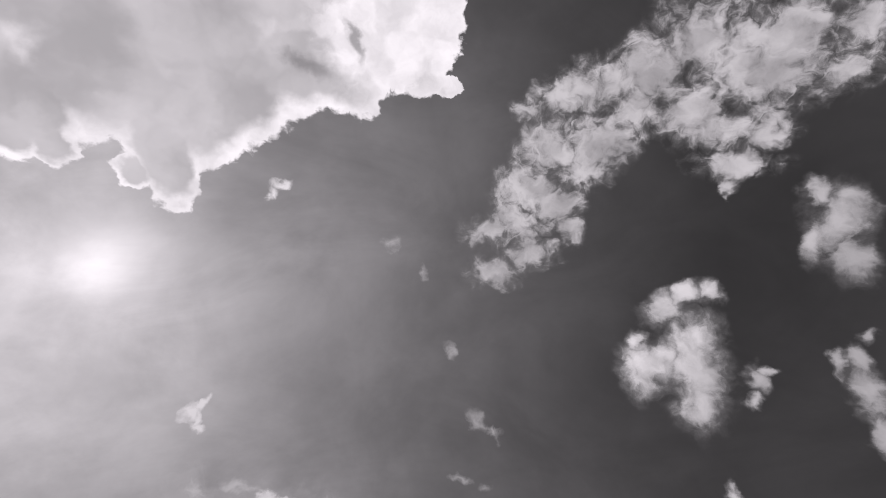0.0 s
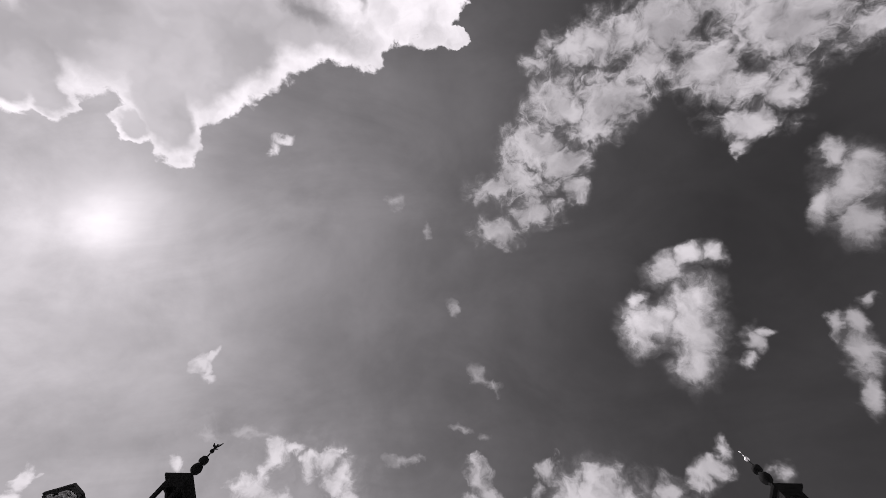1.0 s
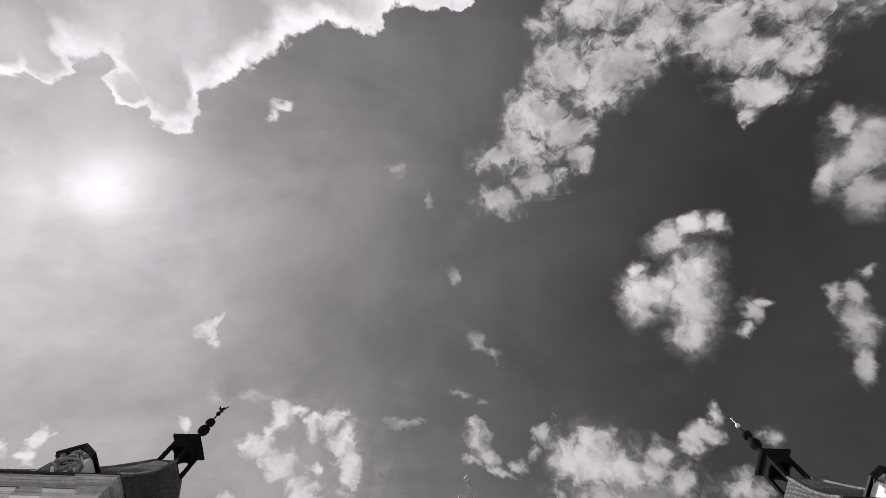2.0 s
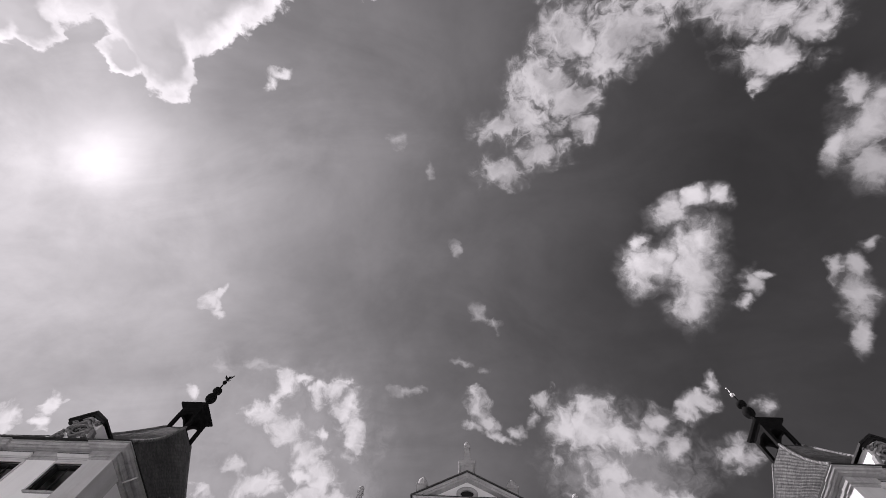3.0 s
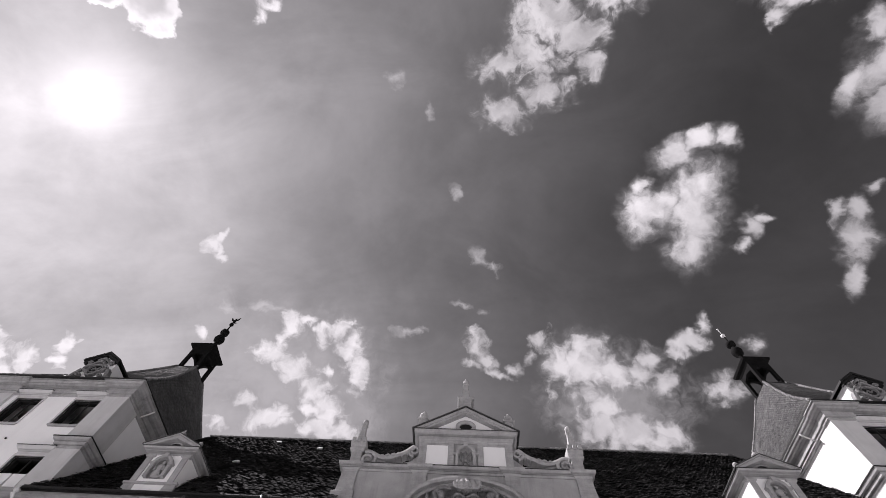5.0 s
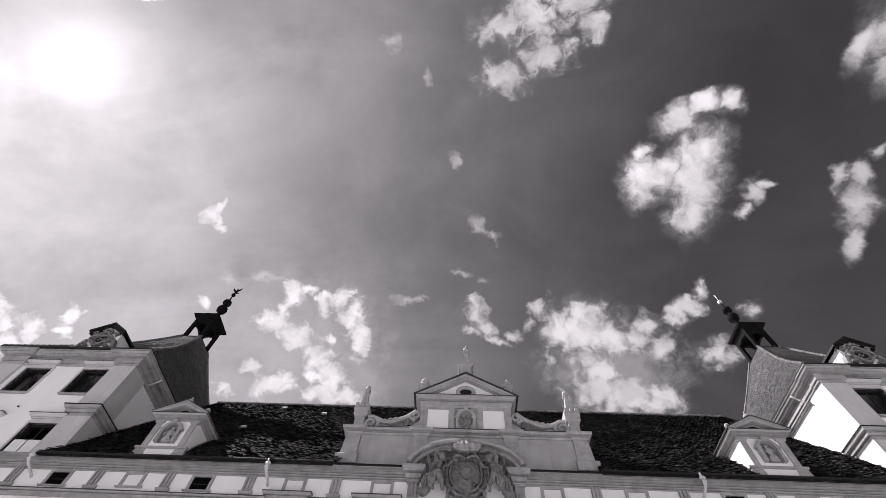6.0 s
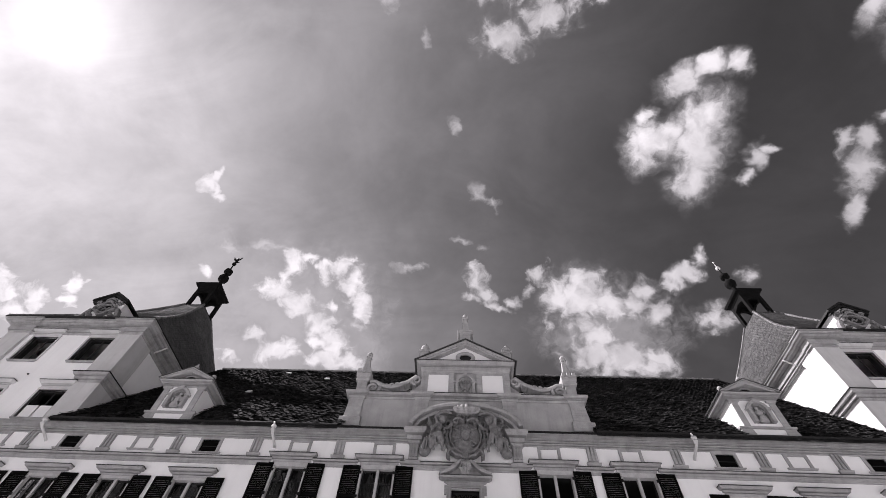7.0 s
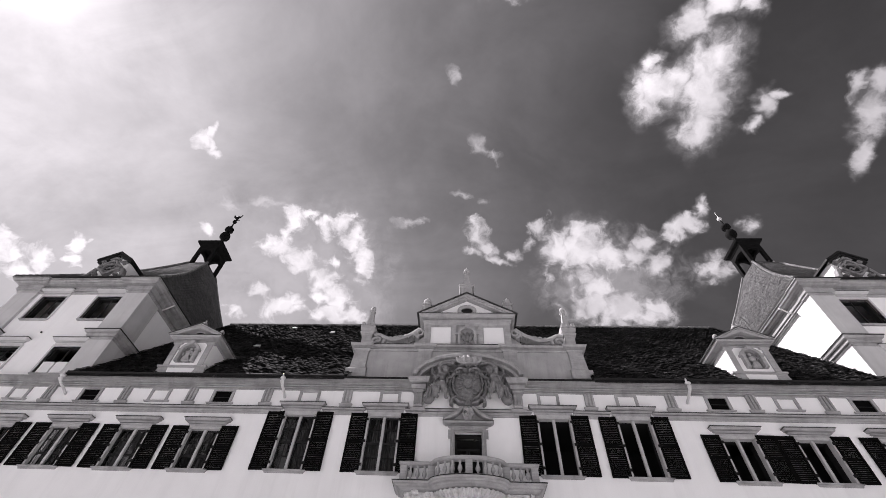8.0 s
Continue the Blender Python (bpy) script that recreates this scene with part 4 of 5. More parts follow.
    part("white_panel", Shape().box(c - 0.54, c + 0.54, WALL + 0.004, WALL + 0.05, 15.26, 16.42), PANEL, gable, "plain white plaster panel")

ENT = [(16.55, 0.0), (16.62, 0.04), (16.65, 0.04), (16.68, 0.08), (16.86, 0.09), (16.9, 0.16), (16.98, 0.26), (17.08, 0.3), (17.1, 0.34)]
part("entablature", Shape().loft([(XC - 2.25 - p, XC + 2.25 + p, WALL - p, WALL + 0.7 + p, z) for z, p in grooved(ENT)]), PALE_STONE, gable)
part("flashing", Shape().box(XC - 2.63, XC + 2.63, WALL - 0.38, WALL + 1.0, 17.1, 17.125), LEAD, gable)
ped = Shape()
for side in (-1, 1):
    ped.prism([(XC + side * 2.62, 17.1), (XC + side * 2.05, 17.1), (XC, 18.25), (XC, 18.6)], WALL - 0.32, WALL + 0.72)
    ped.prism([(XC + side * 2.5, 17.14), (XC + side * 2.2, 17.14), (XC, 18.36), (XC, 18.5)], WALL - 0.37, WALL - 0.3)
    part("flashing", Shape().prism([(XC + side * 2.7, 17.12), (XC + side * 2.66, 17.09), (XC, 18.6), (XC, 18.66)], WALL - 0.4, WALL + 0.76), LEAD, gable)
part("pediment", ped, PALE_STONE, gable)
part("tympanum", Shape().prism([(XC - 2.2, 17.1), (XC + 2.2, 17.1), (XC, 18.4)], WALL - 0.03, WALL + 0.5), PANEL, gable)
# flat black plate in place of a shaded opening
part("oval_window", Shape().prism(arc(XC, 17.5, 0.33, 0, 360, 24, 0.23)[:-1], WALL - 0.05, WALL), ROOM, gable, "dark oval window in the pediment")
part("oval_surround", Shape().strip(arc(XC, 17.5, 0.42, 0, 360, 32, 0.31), 0.2, WALL - 0.12, WALL, 0.03), PALE_STONE, gable)
# niche with a carved emblem
part("niche_surround", Shape().strip([(XC - 0.42, 15.22), (XC - 0.42, 15.95)] + arc(XC, 15.95, 0.42, 180, 0, 14) + [(XC + 0.42, 15.95), (XC + 0.42, 15.22)], 0.14, WALL - 0.1, WALL + 0.1, 0.02).box(XC - 0.1, XC + 0.1, WALL - 0.16, WALL, 16.3, 16.55)
     .box(XC - 0.62, XC - 0.3, WALL - 0.13, WALL, 15.88, 15.98).box(XC + 0.3, XC + 0.62, WALL - 0.13, WALL, 15.88, 15.98), PALE_STONE, gable)
em = Shape().prism([(XC - 0.36, 15.22), (XC + 0.36, 15.22)] + arc(XC, 15.95, 0.36, 0, 180, 12), WALL + 0.03, WALL + 0.1)
part("niche_back", em, STONE, gable)
em = Shape().ball((XC, WALL - 0.02, 15.72), (0.09, 0.08, 0.25), 10).ball((XC, WALL - 0.05, 16.0), 0.075, 10)
for side in (-1, 1):
    em.strip([(XC + side * 0.05, 15.85), (XC + side * 0.22, 16.02), (XC + side * 0.26, 15.8), (XC + side * 0.2, 15.55)], [0.07, 0.12, 0.1, 0.04], WALL - 0.06, WALL + 0.04, 0.03)
    em.strip([(XC + side * 0.03, 15.6), (XC + side * 0.14, 15.42), (XC + side * 0.2, 15.3)], [0.07, 0.07, 0.05], WALL - 0.06, WALL + 0.04, 0.02)
part("emblem", em, CARVED, gable, "dark carved emblem in the niche")
part("top_finial", Shape().loft([(XC - w, XC + w, WALL + 0.25 - w, WALL + 0.25 + w, z) for z, w in ((18.45, 0.44), (18.62, 0.44), (18.65, 0.35), (18.8, 0.35), (18.82, 0.29), (19.3, 0.29), (19.33, 0.34), (19.36, 0.42), (19.5, 0.44), (19.52, 0.3), (19.58, 0.21), (20.72, 0.11), (20.74, 0.17), (20.84, 0.17))])
     .ball((XC, WALL + 0.25, 20.99), (0.17, 0.17, 0.19)).lathe(XC, WALL + 0.25, [(0.02, 21.05), (0.02, 21.35)], 6), PALE_STONE, gable, "pale stone obelisk finial on top")

# ---- the carved arms under an arched hood ----
arms = part("armorial_relief", Shape().strip(arc(XC, 13.08, 2.5, 174, 6, 32, 1.22), 0.2, WALL - 0.58, WALL + 0.1, 0.04).strip(arc(XC, 13.0, 2.33, 173, 7, 32, 1.14), 0.16, WALL - 0.36, WALL + 0.1, 0.03), STONE, None)
tagged(arms, "weathered carved stone coat of arms under a segmental arch", "coat of arms")
part("back_panel", Shape().prism([(XC - 2.0, 11.72), (XC + 2.0, 11.72), (XC + 2.0, 13.3)] + arc(XC, 13.2, 2.0, 0, 180, 16, 1.1) + [(XC - 2.0, 13.3)], WALL - 0.04, WALL + 0.05), PLASTER, arms)
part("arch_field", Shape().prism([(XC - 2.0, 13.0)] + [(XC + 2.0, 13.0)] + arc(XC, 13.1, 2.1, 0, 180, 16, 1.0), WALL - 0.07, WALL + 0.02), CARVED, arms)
for side in (-1, 1):
    c = XC + side * 2.25
    part("capital", Shape().moulding(c - 0.2, c + 0.2, WALL - 0.3, [(12.4, 0.0), (12.44, 0.05), (12.5, 0.06), (12.54, 0.12), (12.72, 0.14), (12.76, 0.2), (12.86, 0.27), (13.0, 0.31), (13.04, 0.31), (13.06, 0.2)], WALL + 0.1), STONE, arms)
    con = Shape().box(c - 0.2, c + 0.2, WALL - 0.2, WALL + 0.05, 11.75, 12.42)
    for k in (-0.13, 0, 0.13):
        con.box(c + k - 0.04, c + k + 0.04, WALL - 0.26, WALL - 0.2, 11.85, 12.4)
    con.moulding(c - 0.2, c + 0.2, WALL - 0.1, [(11.45, 0.03), (11.5, 0.06), (11.55, 0.12), (11.68, 0.14), (11.74, 0.06)])
    part("console", con, STONE, arms)


def sculpt(name, shape, mat, parent, label="", voxel=0.035):
    ob = part(name, shape, mat, parent, label, smooth=True)
    re = ob.modifiers.new("remesh", "REMESH")
    re.mode, re.voxel_size, re.use_smooth_shade = "VOXEL", voxel, True
    return ob


Y = WALL - 0.28
sh = Shape().ball((XC, Y, 12.72), (0.72, 0.24, 0.78), 24)
sh.ball((XC, Y, 12.25), (0.5, 0.2, 0.5), 20)
sculpt("shield", sh, CARVED, arms, "domed oval shield with worn charges")
rim = Shape()
for side in (-1, 1):
    m = lambda u, w: (XC + side * u, w)
    rim.strip([m(0.0, 13.42), m(0.3, 13.5), m(0.55, 13.4), m(0.66, 13.2), m(0.78, 13.05), m(0.95, 13.05), m(0.98, 12.9), m(0.85, 12.8)], [0.12, 0.13, 0.14, 0.14, 0.13, 0.12, 0.1, 0.05], Y - 0.24, Y + 0.1, 0.05)
    rim.strip([m(0.78, 12.95), m(0.84, 12.7), m(0.8, 12.4), m(0.66, 12.1), m(0.42, 11.88), m(0.15, 11.8)], [0.1, 0.14, 0.15, 0.14, 0.13, 0.1], Y - 0.2, Y + 0.1, 0.05)
    rim.strip([m(0.2 + 0.17 * math.cos(t), 13.62 + 0.13 * math.sin(t)) for t in (-1.5, -0.6, 0.4, 1.4, 2.4, 3.3, 4.2)], 0.08, Y - 0.22, Y + 0.1, 0.04)
    rim.strip([m(0.78 + 0.14 * math.cos(t), 13.3 + 0.14 * math.sin(t)) for t in (-2.5, -1.3, 0.0, 1.2, 2.4, 3.5)], 0.08, Y - 0.18, Y + 0.1, 0.04)
for side in (-1, 1):
    m = lambda u, w: (XC + side * u, w)
    rim.strip([m(0.05, 13.34), m(0.22, 13.46), m(0.42, 13.48), m(0.55, 13.36), m(0.5, 13.24), m(0.38, 13.24), m(0.36, 13.34)], [0.08, 0.1, 0.11, 0.1, 0.09, 0.07, 0.05], Y - 0.38, Y + 0.1, 0.05)
    rim.strip([m(0.62, 13.02), m(0.7, 12.7), m(0.64, 12.35), m(0.45, 12.05), m(0.12, 11.86)], [0.05, 0.06, 0.06, 0.06, 0.05], Y - 0.33, Y + 0.05, 0.03)
    rim.strip([m(0.9, 12.86), m(1.0, 12.7), m(0.94, 12.52), m(0.84, 12.56), m(0.86, 12.66)], [0.07, 0.09, 0.09, 0.07, 0.05], Y - 0.3, Y + 0.1, 0.04)
    rim.strip([m(0.5, 12.1), m(0.72, 11.98), m(0.78, 11.8), m(0.66, 11.74)], [0.06, 0.1, 0.09, 0.05], Y - 0.28, Y + 0.1, 0.04)
part("scroll_frame", rim, CARVED, arms, "curling strapwork round the shield")
chg = Shape()
rng = random.Random(8)
chg.strip([(XC - 0.52, 13.0), (XC - 0.15, 12.85), (XC + 0.2, 12.9), (XC + 0.5, 13.05)], 0.05, Y - 0.27, Y - 0.1, 0.02)
chg.strip([(XC - 0.5, 12.4), (XC - 0.15, 12.55), (XC + 0.15, 12.5), (XC + 0.5, 12.3)], 0.05, Y - 0.27, Y - 0.1, 0.02)
chg.prism([(XC - 0.17, 12.92), (XC + 0.19, 12.92), (XC + 0.2, 12.66), (XC + 0.12, 12.5), (XC, 12.42), (XC - 0.12, 12.5), (XC - 0.19, 12.68)], Y - 0.33, Y - 0.1)
chg.strip(arc(XC + 0.32, 12.32, 0.11, 0, 360, 12), 0.05, Y - 0.28, Y - 0.1, 0.02)
for k in range(16):
    a = rng.uniform(0, 6.28)
    rr = rng.uniform(0.0, 0.48)
    chg.ball((XC + rr * math.cos(a), Y - 0.22, 12.75 + rr * math.sin(a)), (rng.uniform(0.04, 0.1), 0.05, rng.uniform(0.05, 0.13)), 8)
part("charges", chg, CARVED, arms)
CX = XC + 0.06
crown = Shape().strip([(CX + 0.52 * math.sin(a), 13.66 + 0.05 * (1 - math.cos(a))) for a in (-1.3, -0.9, -0.5, 0.0, 0.5, 0.9, 1.3)], 0.17, Y - 0.36, Y + 0.1, 0.06)
crown.strip([(CX - 0.5, 13.76), (CX - 0.25, 13.74), (CX, 13.73), (CX + 0.25, 13.74), (CX + 0.5, 13.76)], 0.06, Y - 0.42, Y + 0.1, 0.03)
for k in range(-2, 3):
    x = CX + k * 0.235
    top = 14.12 - 0.05 * abs(k)
    crown.tube([(x, Y - 0.4, 13.76), (x * 1.0 + k * 0.02, Y - 0.48, 13.92), (x - k * 0.03, Y - 0.38, top), (x - k * 0.1, Y - 0.12, top + 0.02)], [0.09, 0.125, 0.12, 0.09], 10)
    crown.ball((x + 0.115, Y - 0.42, 13.86), (0.05, 0.06, 0.07), 8)
crown.ball((CX, Y - 0.16, 14.16), (0.11, 0.11, 0.09), 10)
sculpt("crown", crown, STONE, arms, "pale carved crown over the shield", 0.022)
for side in (-1, 1):
    P = lambda u, v, w: (XC + side * u, Y - v, w)
    fig = Shape()
    fig.ball(P(1.02, 0.28, 13.36), (0.14, 0.16, 0.18), 12).ball(P(1.04, 0.24, 13.47), (0.18, 0.17, 0.12), 12).ball(P(0.96, 0.4, 13.33), (0.05, 0.06, 0.06), 8)
    fig.tube([P(1.14, 0.1, 13.22), P(1.3, 0.14, 13.0), P(1.4, 0.16, 12.72), P(1.36, 0.18, 12.5)], [0.14, 0.23, 0.2, 0.2], 12)
    fig.tube([P(1.26, 0.14, 13.2), P(1.34, 0.26, 13.5), P(1.15, 0.28, 13.72), P(0.9, 0.26, 13.78), P(0.62, 0.24, 13.7)], [0.13, 0.1, 0.09, 0.08, 0.06], 10)
    fig.tube([P(1.34, 0.18, 13.1), P(1.5, 0.26, 12.95), P(1.42, 0.38, 12.8)], [0.11, 0.09, 0.06], 10)
    fig.tube([P(1.35, 0.25, 12.5), P(1.12, 0.48, 12.48), P(1.0, 0.44, 12.2), P(0.97, 0.32, 11.88), P(0.92, 0.42, 11.82)], [0.2, 0.15, 0.11, 0.07, 0.06], 12)
    fig.tube([P(1.42, 0.2, 12.42), P(1.46, 0.44, 12.25), P(1.42, 0.34, 11.98), P(1.34, 0.42, 11.86)], [0.2, 0.15, 0.1, 0.07], 12)
    fig.ball(P(1.66, 0.06, 12.25), (0.22, 0.2, 0.42), 14).ball(P(1.78, 0.02, 11.98), (0.24, 0.2, 0.18), 14)
    for k in range(6):
        fig.tube([P(1.08 + 0.12 * k, 0.3 - 0.015 * k, 12.7 - 0.015 * k), P(1.18 + 0.115 * k, 0.54 - 0.04 * k, 12.42), P(1.14 + 0.14 * k, 0.46 - 0.04 * k, 12.06 - 0.03 * k)], [0.035, 0.055, 0.03], 6)
    for k in range(4):
        fig.tube([P(1.18 + 0.1 * k, 0.3, 13.05 - 0.1 * k), P(1.36 + 0.05 * k, 0.46, 12.92 - 0.1 * k), P(1.52, 0.3, 12.86 - 0.1 * k)], [0.025, 0.045, 0.025], 6)
    sculpt("supporter_statue", fig, CARVED, arms, "weathered carved stone supporter beside the shield", 0.022)
    wing = Shape()
    for k in range(4):
        wing.tube([P(1.5, 0.0, 13.2 + 0.03 * k), P(1.7, 0.02, 13.35 + 0.1 * k), P(1.68 - 0.08 * k, 0.02, 13.6 + 0.06 * k)], [0.05, 0.06, 0.02], 6)
    part("foliage", wing, CARVED, arms)
# the figures stand well clear of the wall
for carved in arms.children:
    if carved.name.split(".")[0] in ("supporter_statue", "foliage"):
        carved.scale.y = 1.2
        carved.location.y = -0.2 * (WALL - 0.05)


# ---- balcony door ----
d0 = Shape()
for side in (-1, 1):
    d0.box(XC + side * 0.57, XC + side * 0.76, WALL - 0.08, WALL + 0.14, 8.3, 10.67).box(XC + side * 0.76, XC + side * 0.86, WALL - 0.05, WALL, 10.4, 10.78)
d0.box(XC - 0.76, XC + 0.76, WALL - 0.08, WALL + 0.14, 10.67, 10.84)
door = part("balcony_door", d0, STONE, palace, "dark glazed balcony door in a stone surround")
part("architrave", Shape().strip([(XC - 0.64, 8.3), (XC - 0.64, 10.73), (XC + 0.64, 10.73), (XC + 0.64, 8.3)], 0.06, WALL - 0.12, WALL - 0.07, 0.01), PALE_STONE, door)
part("hood", Shape().moulding(XC - 0.74, XC + 0.74, WALL, [(10.84, 0.06), (10.87, 0.1), (10.9, 0.14), (10.93, 0.25), (10.98, 0.31), (11.01, 0.34), (11.04, 0.34)]), STONE, door)
flashing(XC - 0.74, XC + 0.74, WALL, 11.05, 0.34, door)
for side in (-1, 1):
    part("broken_pediment", Shape().strip([(XC + side * 1.06, 11.1), (XC + side * 0.72, 11.25), (XC + side * 0.46, 11.42), (XC + side * 0.3, 11.6), (XC + side * 0.2, 11.66), (XC + side * 0.14, 11.58)], [0.1, 0.15, 0.16, 0.14, 0.11, 0.07], WALL - 0.38, WALL + 0.05, 0.04), STONE, door)
    part("tympanum", Shape().prism([(XC + side * 0.9, 11.08), (XC, 11.08), (XC, 11.5), (XC + side * 0.3, 11.5)], WALL - 0.12, WALL + 0.04), STONE, door)
knot = Shape()
for k in range(-2, 3):
    knot.tube([(XC + k * 0.05, WALL - 0.32, 11.08), (XC + k * 0.11, WALL - 0.5, 11.28), (XC + k * 0.08, WALL - 0.44, 11.5), (XC, WALL - 0.3, 11.68)], [0.04, 0.055, 0.055, 0.05], 8)
part("bunch_carving", knot, PALE_STONE, door)
leafd = Shape()
for side in (-1, 1):
    a, b = XC + side * 0.02, XC + side * 0.56
    leafd.box(a, a + side * 0.06, WALL + 0.3, WALL + 0.36, 8.3, 10.05).box(b - side * 0.07, b, WALL + 0.3, WALL + 0.36, 8.3, 10.66)
leafd.box(XC - 0.56, XC + 0.56, WALL + 0.3, WALL + 0.36, 10.03, 10.12).box(XC - 0.56, XC + 0.56, WALL + 0.3, WALL + 0.36, 10.58, 10.66).box(XC - 0.56, XC + 0.56, WALL + 0.3, WALL + 0.36, 8.3, 8.9)
part("door_leaf", leafd, SASH, door)
o = part("pane", Shape().add([(XC - 0.55, WALL + 0.33, 8.9), (XC + 0.55, WALL + 0.33, 8.9), (XC + 0.55, WALL + 0.33, 10.62), (XC - 0.55, WALL + 0.33, 10.62)], [(0, 1, 2, 3)]), GLASS, door)
o.visible_shadow = False

# ---- balcony ----
SIDE, BOW, RB = 16.95, 16.5, 1.42       # straight front, bow front, bow half-width
def bow_line(off, n=24):
    """The front's plan from end to end, off metres outside the parapet's line."""
    bulge = BOW - SIDE
    pts = [(XC - 2.6 - off, WALL), (XC - 2.6 - off, SIDE - off), (XC - RB - off * 0.4, SIDE - off)]
    for i in range(n + 1):
        t = -1 + 2 * i / n
        pts.append((XC + t * (RB + off * 0.4) * 0.93, SIDE - off + (bulge - 0.12) * math.sqrt(max(1 - t ** 2 * 0.93, 0)) - 0.06))
    return pts + [(XC + RB + off * 0.4, SIDE - off), (XC + 2.6 + off, SIDE - off), (XC + 2.6 + off, WALL)]


def plan_loft(profile, inner=None):
    """The bowed plan stacked at (z, off) levels; solid, or a band down to the inner offset."""
    s, v, f, n = Shape(), [], [], 0
    for z, off in profile:
        pts = bow_line(off)
        n = len(pts)
        v += [(x, y, z) for x, y in pts]
    for k in range(len(profile) - 1):
        f += [(k * n + i, k * n + i + 1, (k + 1) * n + i + 1, (k + 1) * n + i) for i in range(n - 1)]
    top = (len(profile) - 1) * n
    if inner is None:
        f += [tuple(range(n - 1, -1, -1)), tuple(range(top, top + n))]
    else:
        for z in (profile[0][0], profile[-1][0]):
            v += [(x, y, z) for x, y in bow_line(inner)]
        a, b = len(profile) * n, len(profile) * n + n
        for i in range(n - 1):
            f += [(a + i, a + i + 1, i + 1, i), (top + i, top + i + 1, b + i + 1, b + i), (b + i, b + i + 1, a + i + 1, a + i)]
    return s.add(v, f)


balcony = part("balcony", plan_loft([(8.08, -0.12), (8.12, -0.02), (8.17, 0.02), (8.19, 0.1), (8.24, 0.14), (8.26, 0.21), (8.32, 0.23)]), STONE, None)
tagged(balcony, "bowed grey stone balcony with a baluster parapet", "balcony")
part("lower_rail", plan_loft([(8.32, 0.05), (8.42, 0.05), (8.45, 0.02)], -0.2), STONE, balcony)
part("handrail", plan_loft([(8.95, 0.0), (8.98, 0.05), (9.06, 0.07), (9.09, 0.03)], -0.22), STONE, balcony)
BAL = [(0.075, 8.44), (0.075, 8.49), (0.04, 8.51), (0.05, 8.55), (0.095, 8.62), (0.1, 8.68), (0.07, 8.76), (0.042, 8.83), (0.05, 8.87), (0.035, 8.89), (0.07, 8.92), (0.07, 8.96)]
baluster = mesh("baluster", Shape().lathe(0, 0, [(0.9 * r, z) for r, z in BAL], 12), PALE_STONE, True)
post = mesh("parapet_post", Shape().box(-0.13, 0.13, -0.12, 0.12, 8.43, 8.97).box(-0.08, 0.08, -0.14, -0.11, 8.52, 8.9), STONE)


def bow_y(x):
    t = (x - XC) / (RB * 0.93)
    return SIDE + (BOW - SIDE - 0.12) * math.sqrt(max(1 - t * t * 0.93, 0)) - 0.06 if abs(t) < 1 else SIDE


for x in (-2.48, -1.42, 1.42, 2.48, 0.0):
    o = part("parapet_post", post, None, balcony)
    o.location = (XC + x, bow_y(XC + x) + 0.12, 0)
for x in (-2.22, -1.95, -1.68, 1.68, 1.95, 2.22, -1.15, -0.89, -0.61, -0.33, 0.33, 0.61, 0.89, 1.15):
    o = part("baluster", baluster, None, balcony)
    o.location = (XC + x, bow_y(XC + x) + 0.11, 0)
# shell under the bow
N = 18
for k in range(N):
    a0, a1 = math.pi * k / N, math.pi * (k + 0.995) / N
    am = (a0 + a1) / 2
    rows_v, rows_f = [], []
    for i in range(7):
        t = i / 6
        rad = 0.15 + 1.2 * t
        y = WALL - 0.1 - 1.35 * math.sin(t * 1.35)
        z = 7.0 + 1.1 * t ** 1.6
        for a, out in ((a0, 0.0), (am, 0.09 * t + 0.02), (a1, 0.0)):
            rows_v.append((XC - rad * math.cos(a), y + (1 - math.sin(a)) * 0.75 * t - out, z - out))
    for i in range(6):
        rows_f += [(3 * i, 3 * i + 1, 3 * i + 4, 3 * i + 3), (3 * i + 1, 3 * i + 2, 3 * i + 5, 3 * i + 4)]
    part("shell_rib", Shape().add(rows_v, rows_f), SHELL, balcony, "pale fluted rib of the carved shell")
part("core", Shape().loft([(XC - 0.4, XC + 0.4, WALL - 0.3, WALL + 0.1, 6.9), (XC - 1.2, XC + 1.2, WALL - 0.6, WALL + 0.1, 7.5), (XC - 1.6, XC + 1.6, WALL - 0.8, WALL + 0.1, 8.1)]), STONE, balcony)
rng = random.Random(21)
for side in (-1, 1):
    fol = Shape()
    for k in range(60):
        x = XC + side * rng.uniform(1.25, 2.35)
        z = rng.uniform(7.45, 8.06)
        y = SIDE + 0.1 + (8.06 - z) * 0.9 + rng.uniform(-0.05, 0.1)
        fol.ball((x, y, z), (rng.uniform(0.05, 0.12), rng.uniform(0.04, 0.1), rng.uniform(0.04, 0.1)), 8)
    fol.loft([(XC + side * 1.8 - 0.5, XC + side * 1.8 + 0.5, 17.5, WALL + 0.1, 7.2), (XC + side * 1.8 - 0.6, XC + side * 1.8 + 0.6, 17.2, WALL + 0.1, 8.08)])
    part("foliage_bracket", fol, SHELL, balcony, "bracket of carved foliage")
part("flashing", plan_loft([(8.318, 0.25), (8.345, 0.25)], -0.1), GUTTER, balcony)
balcony.location.z = -0.13


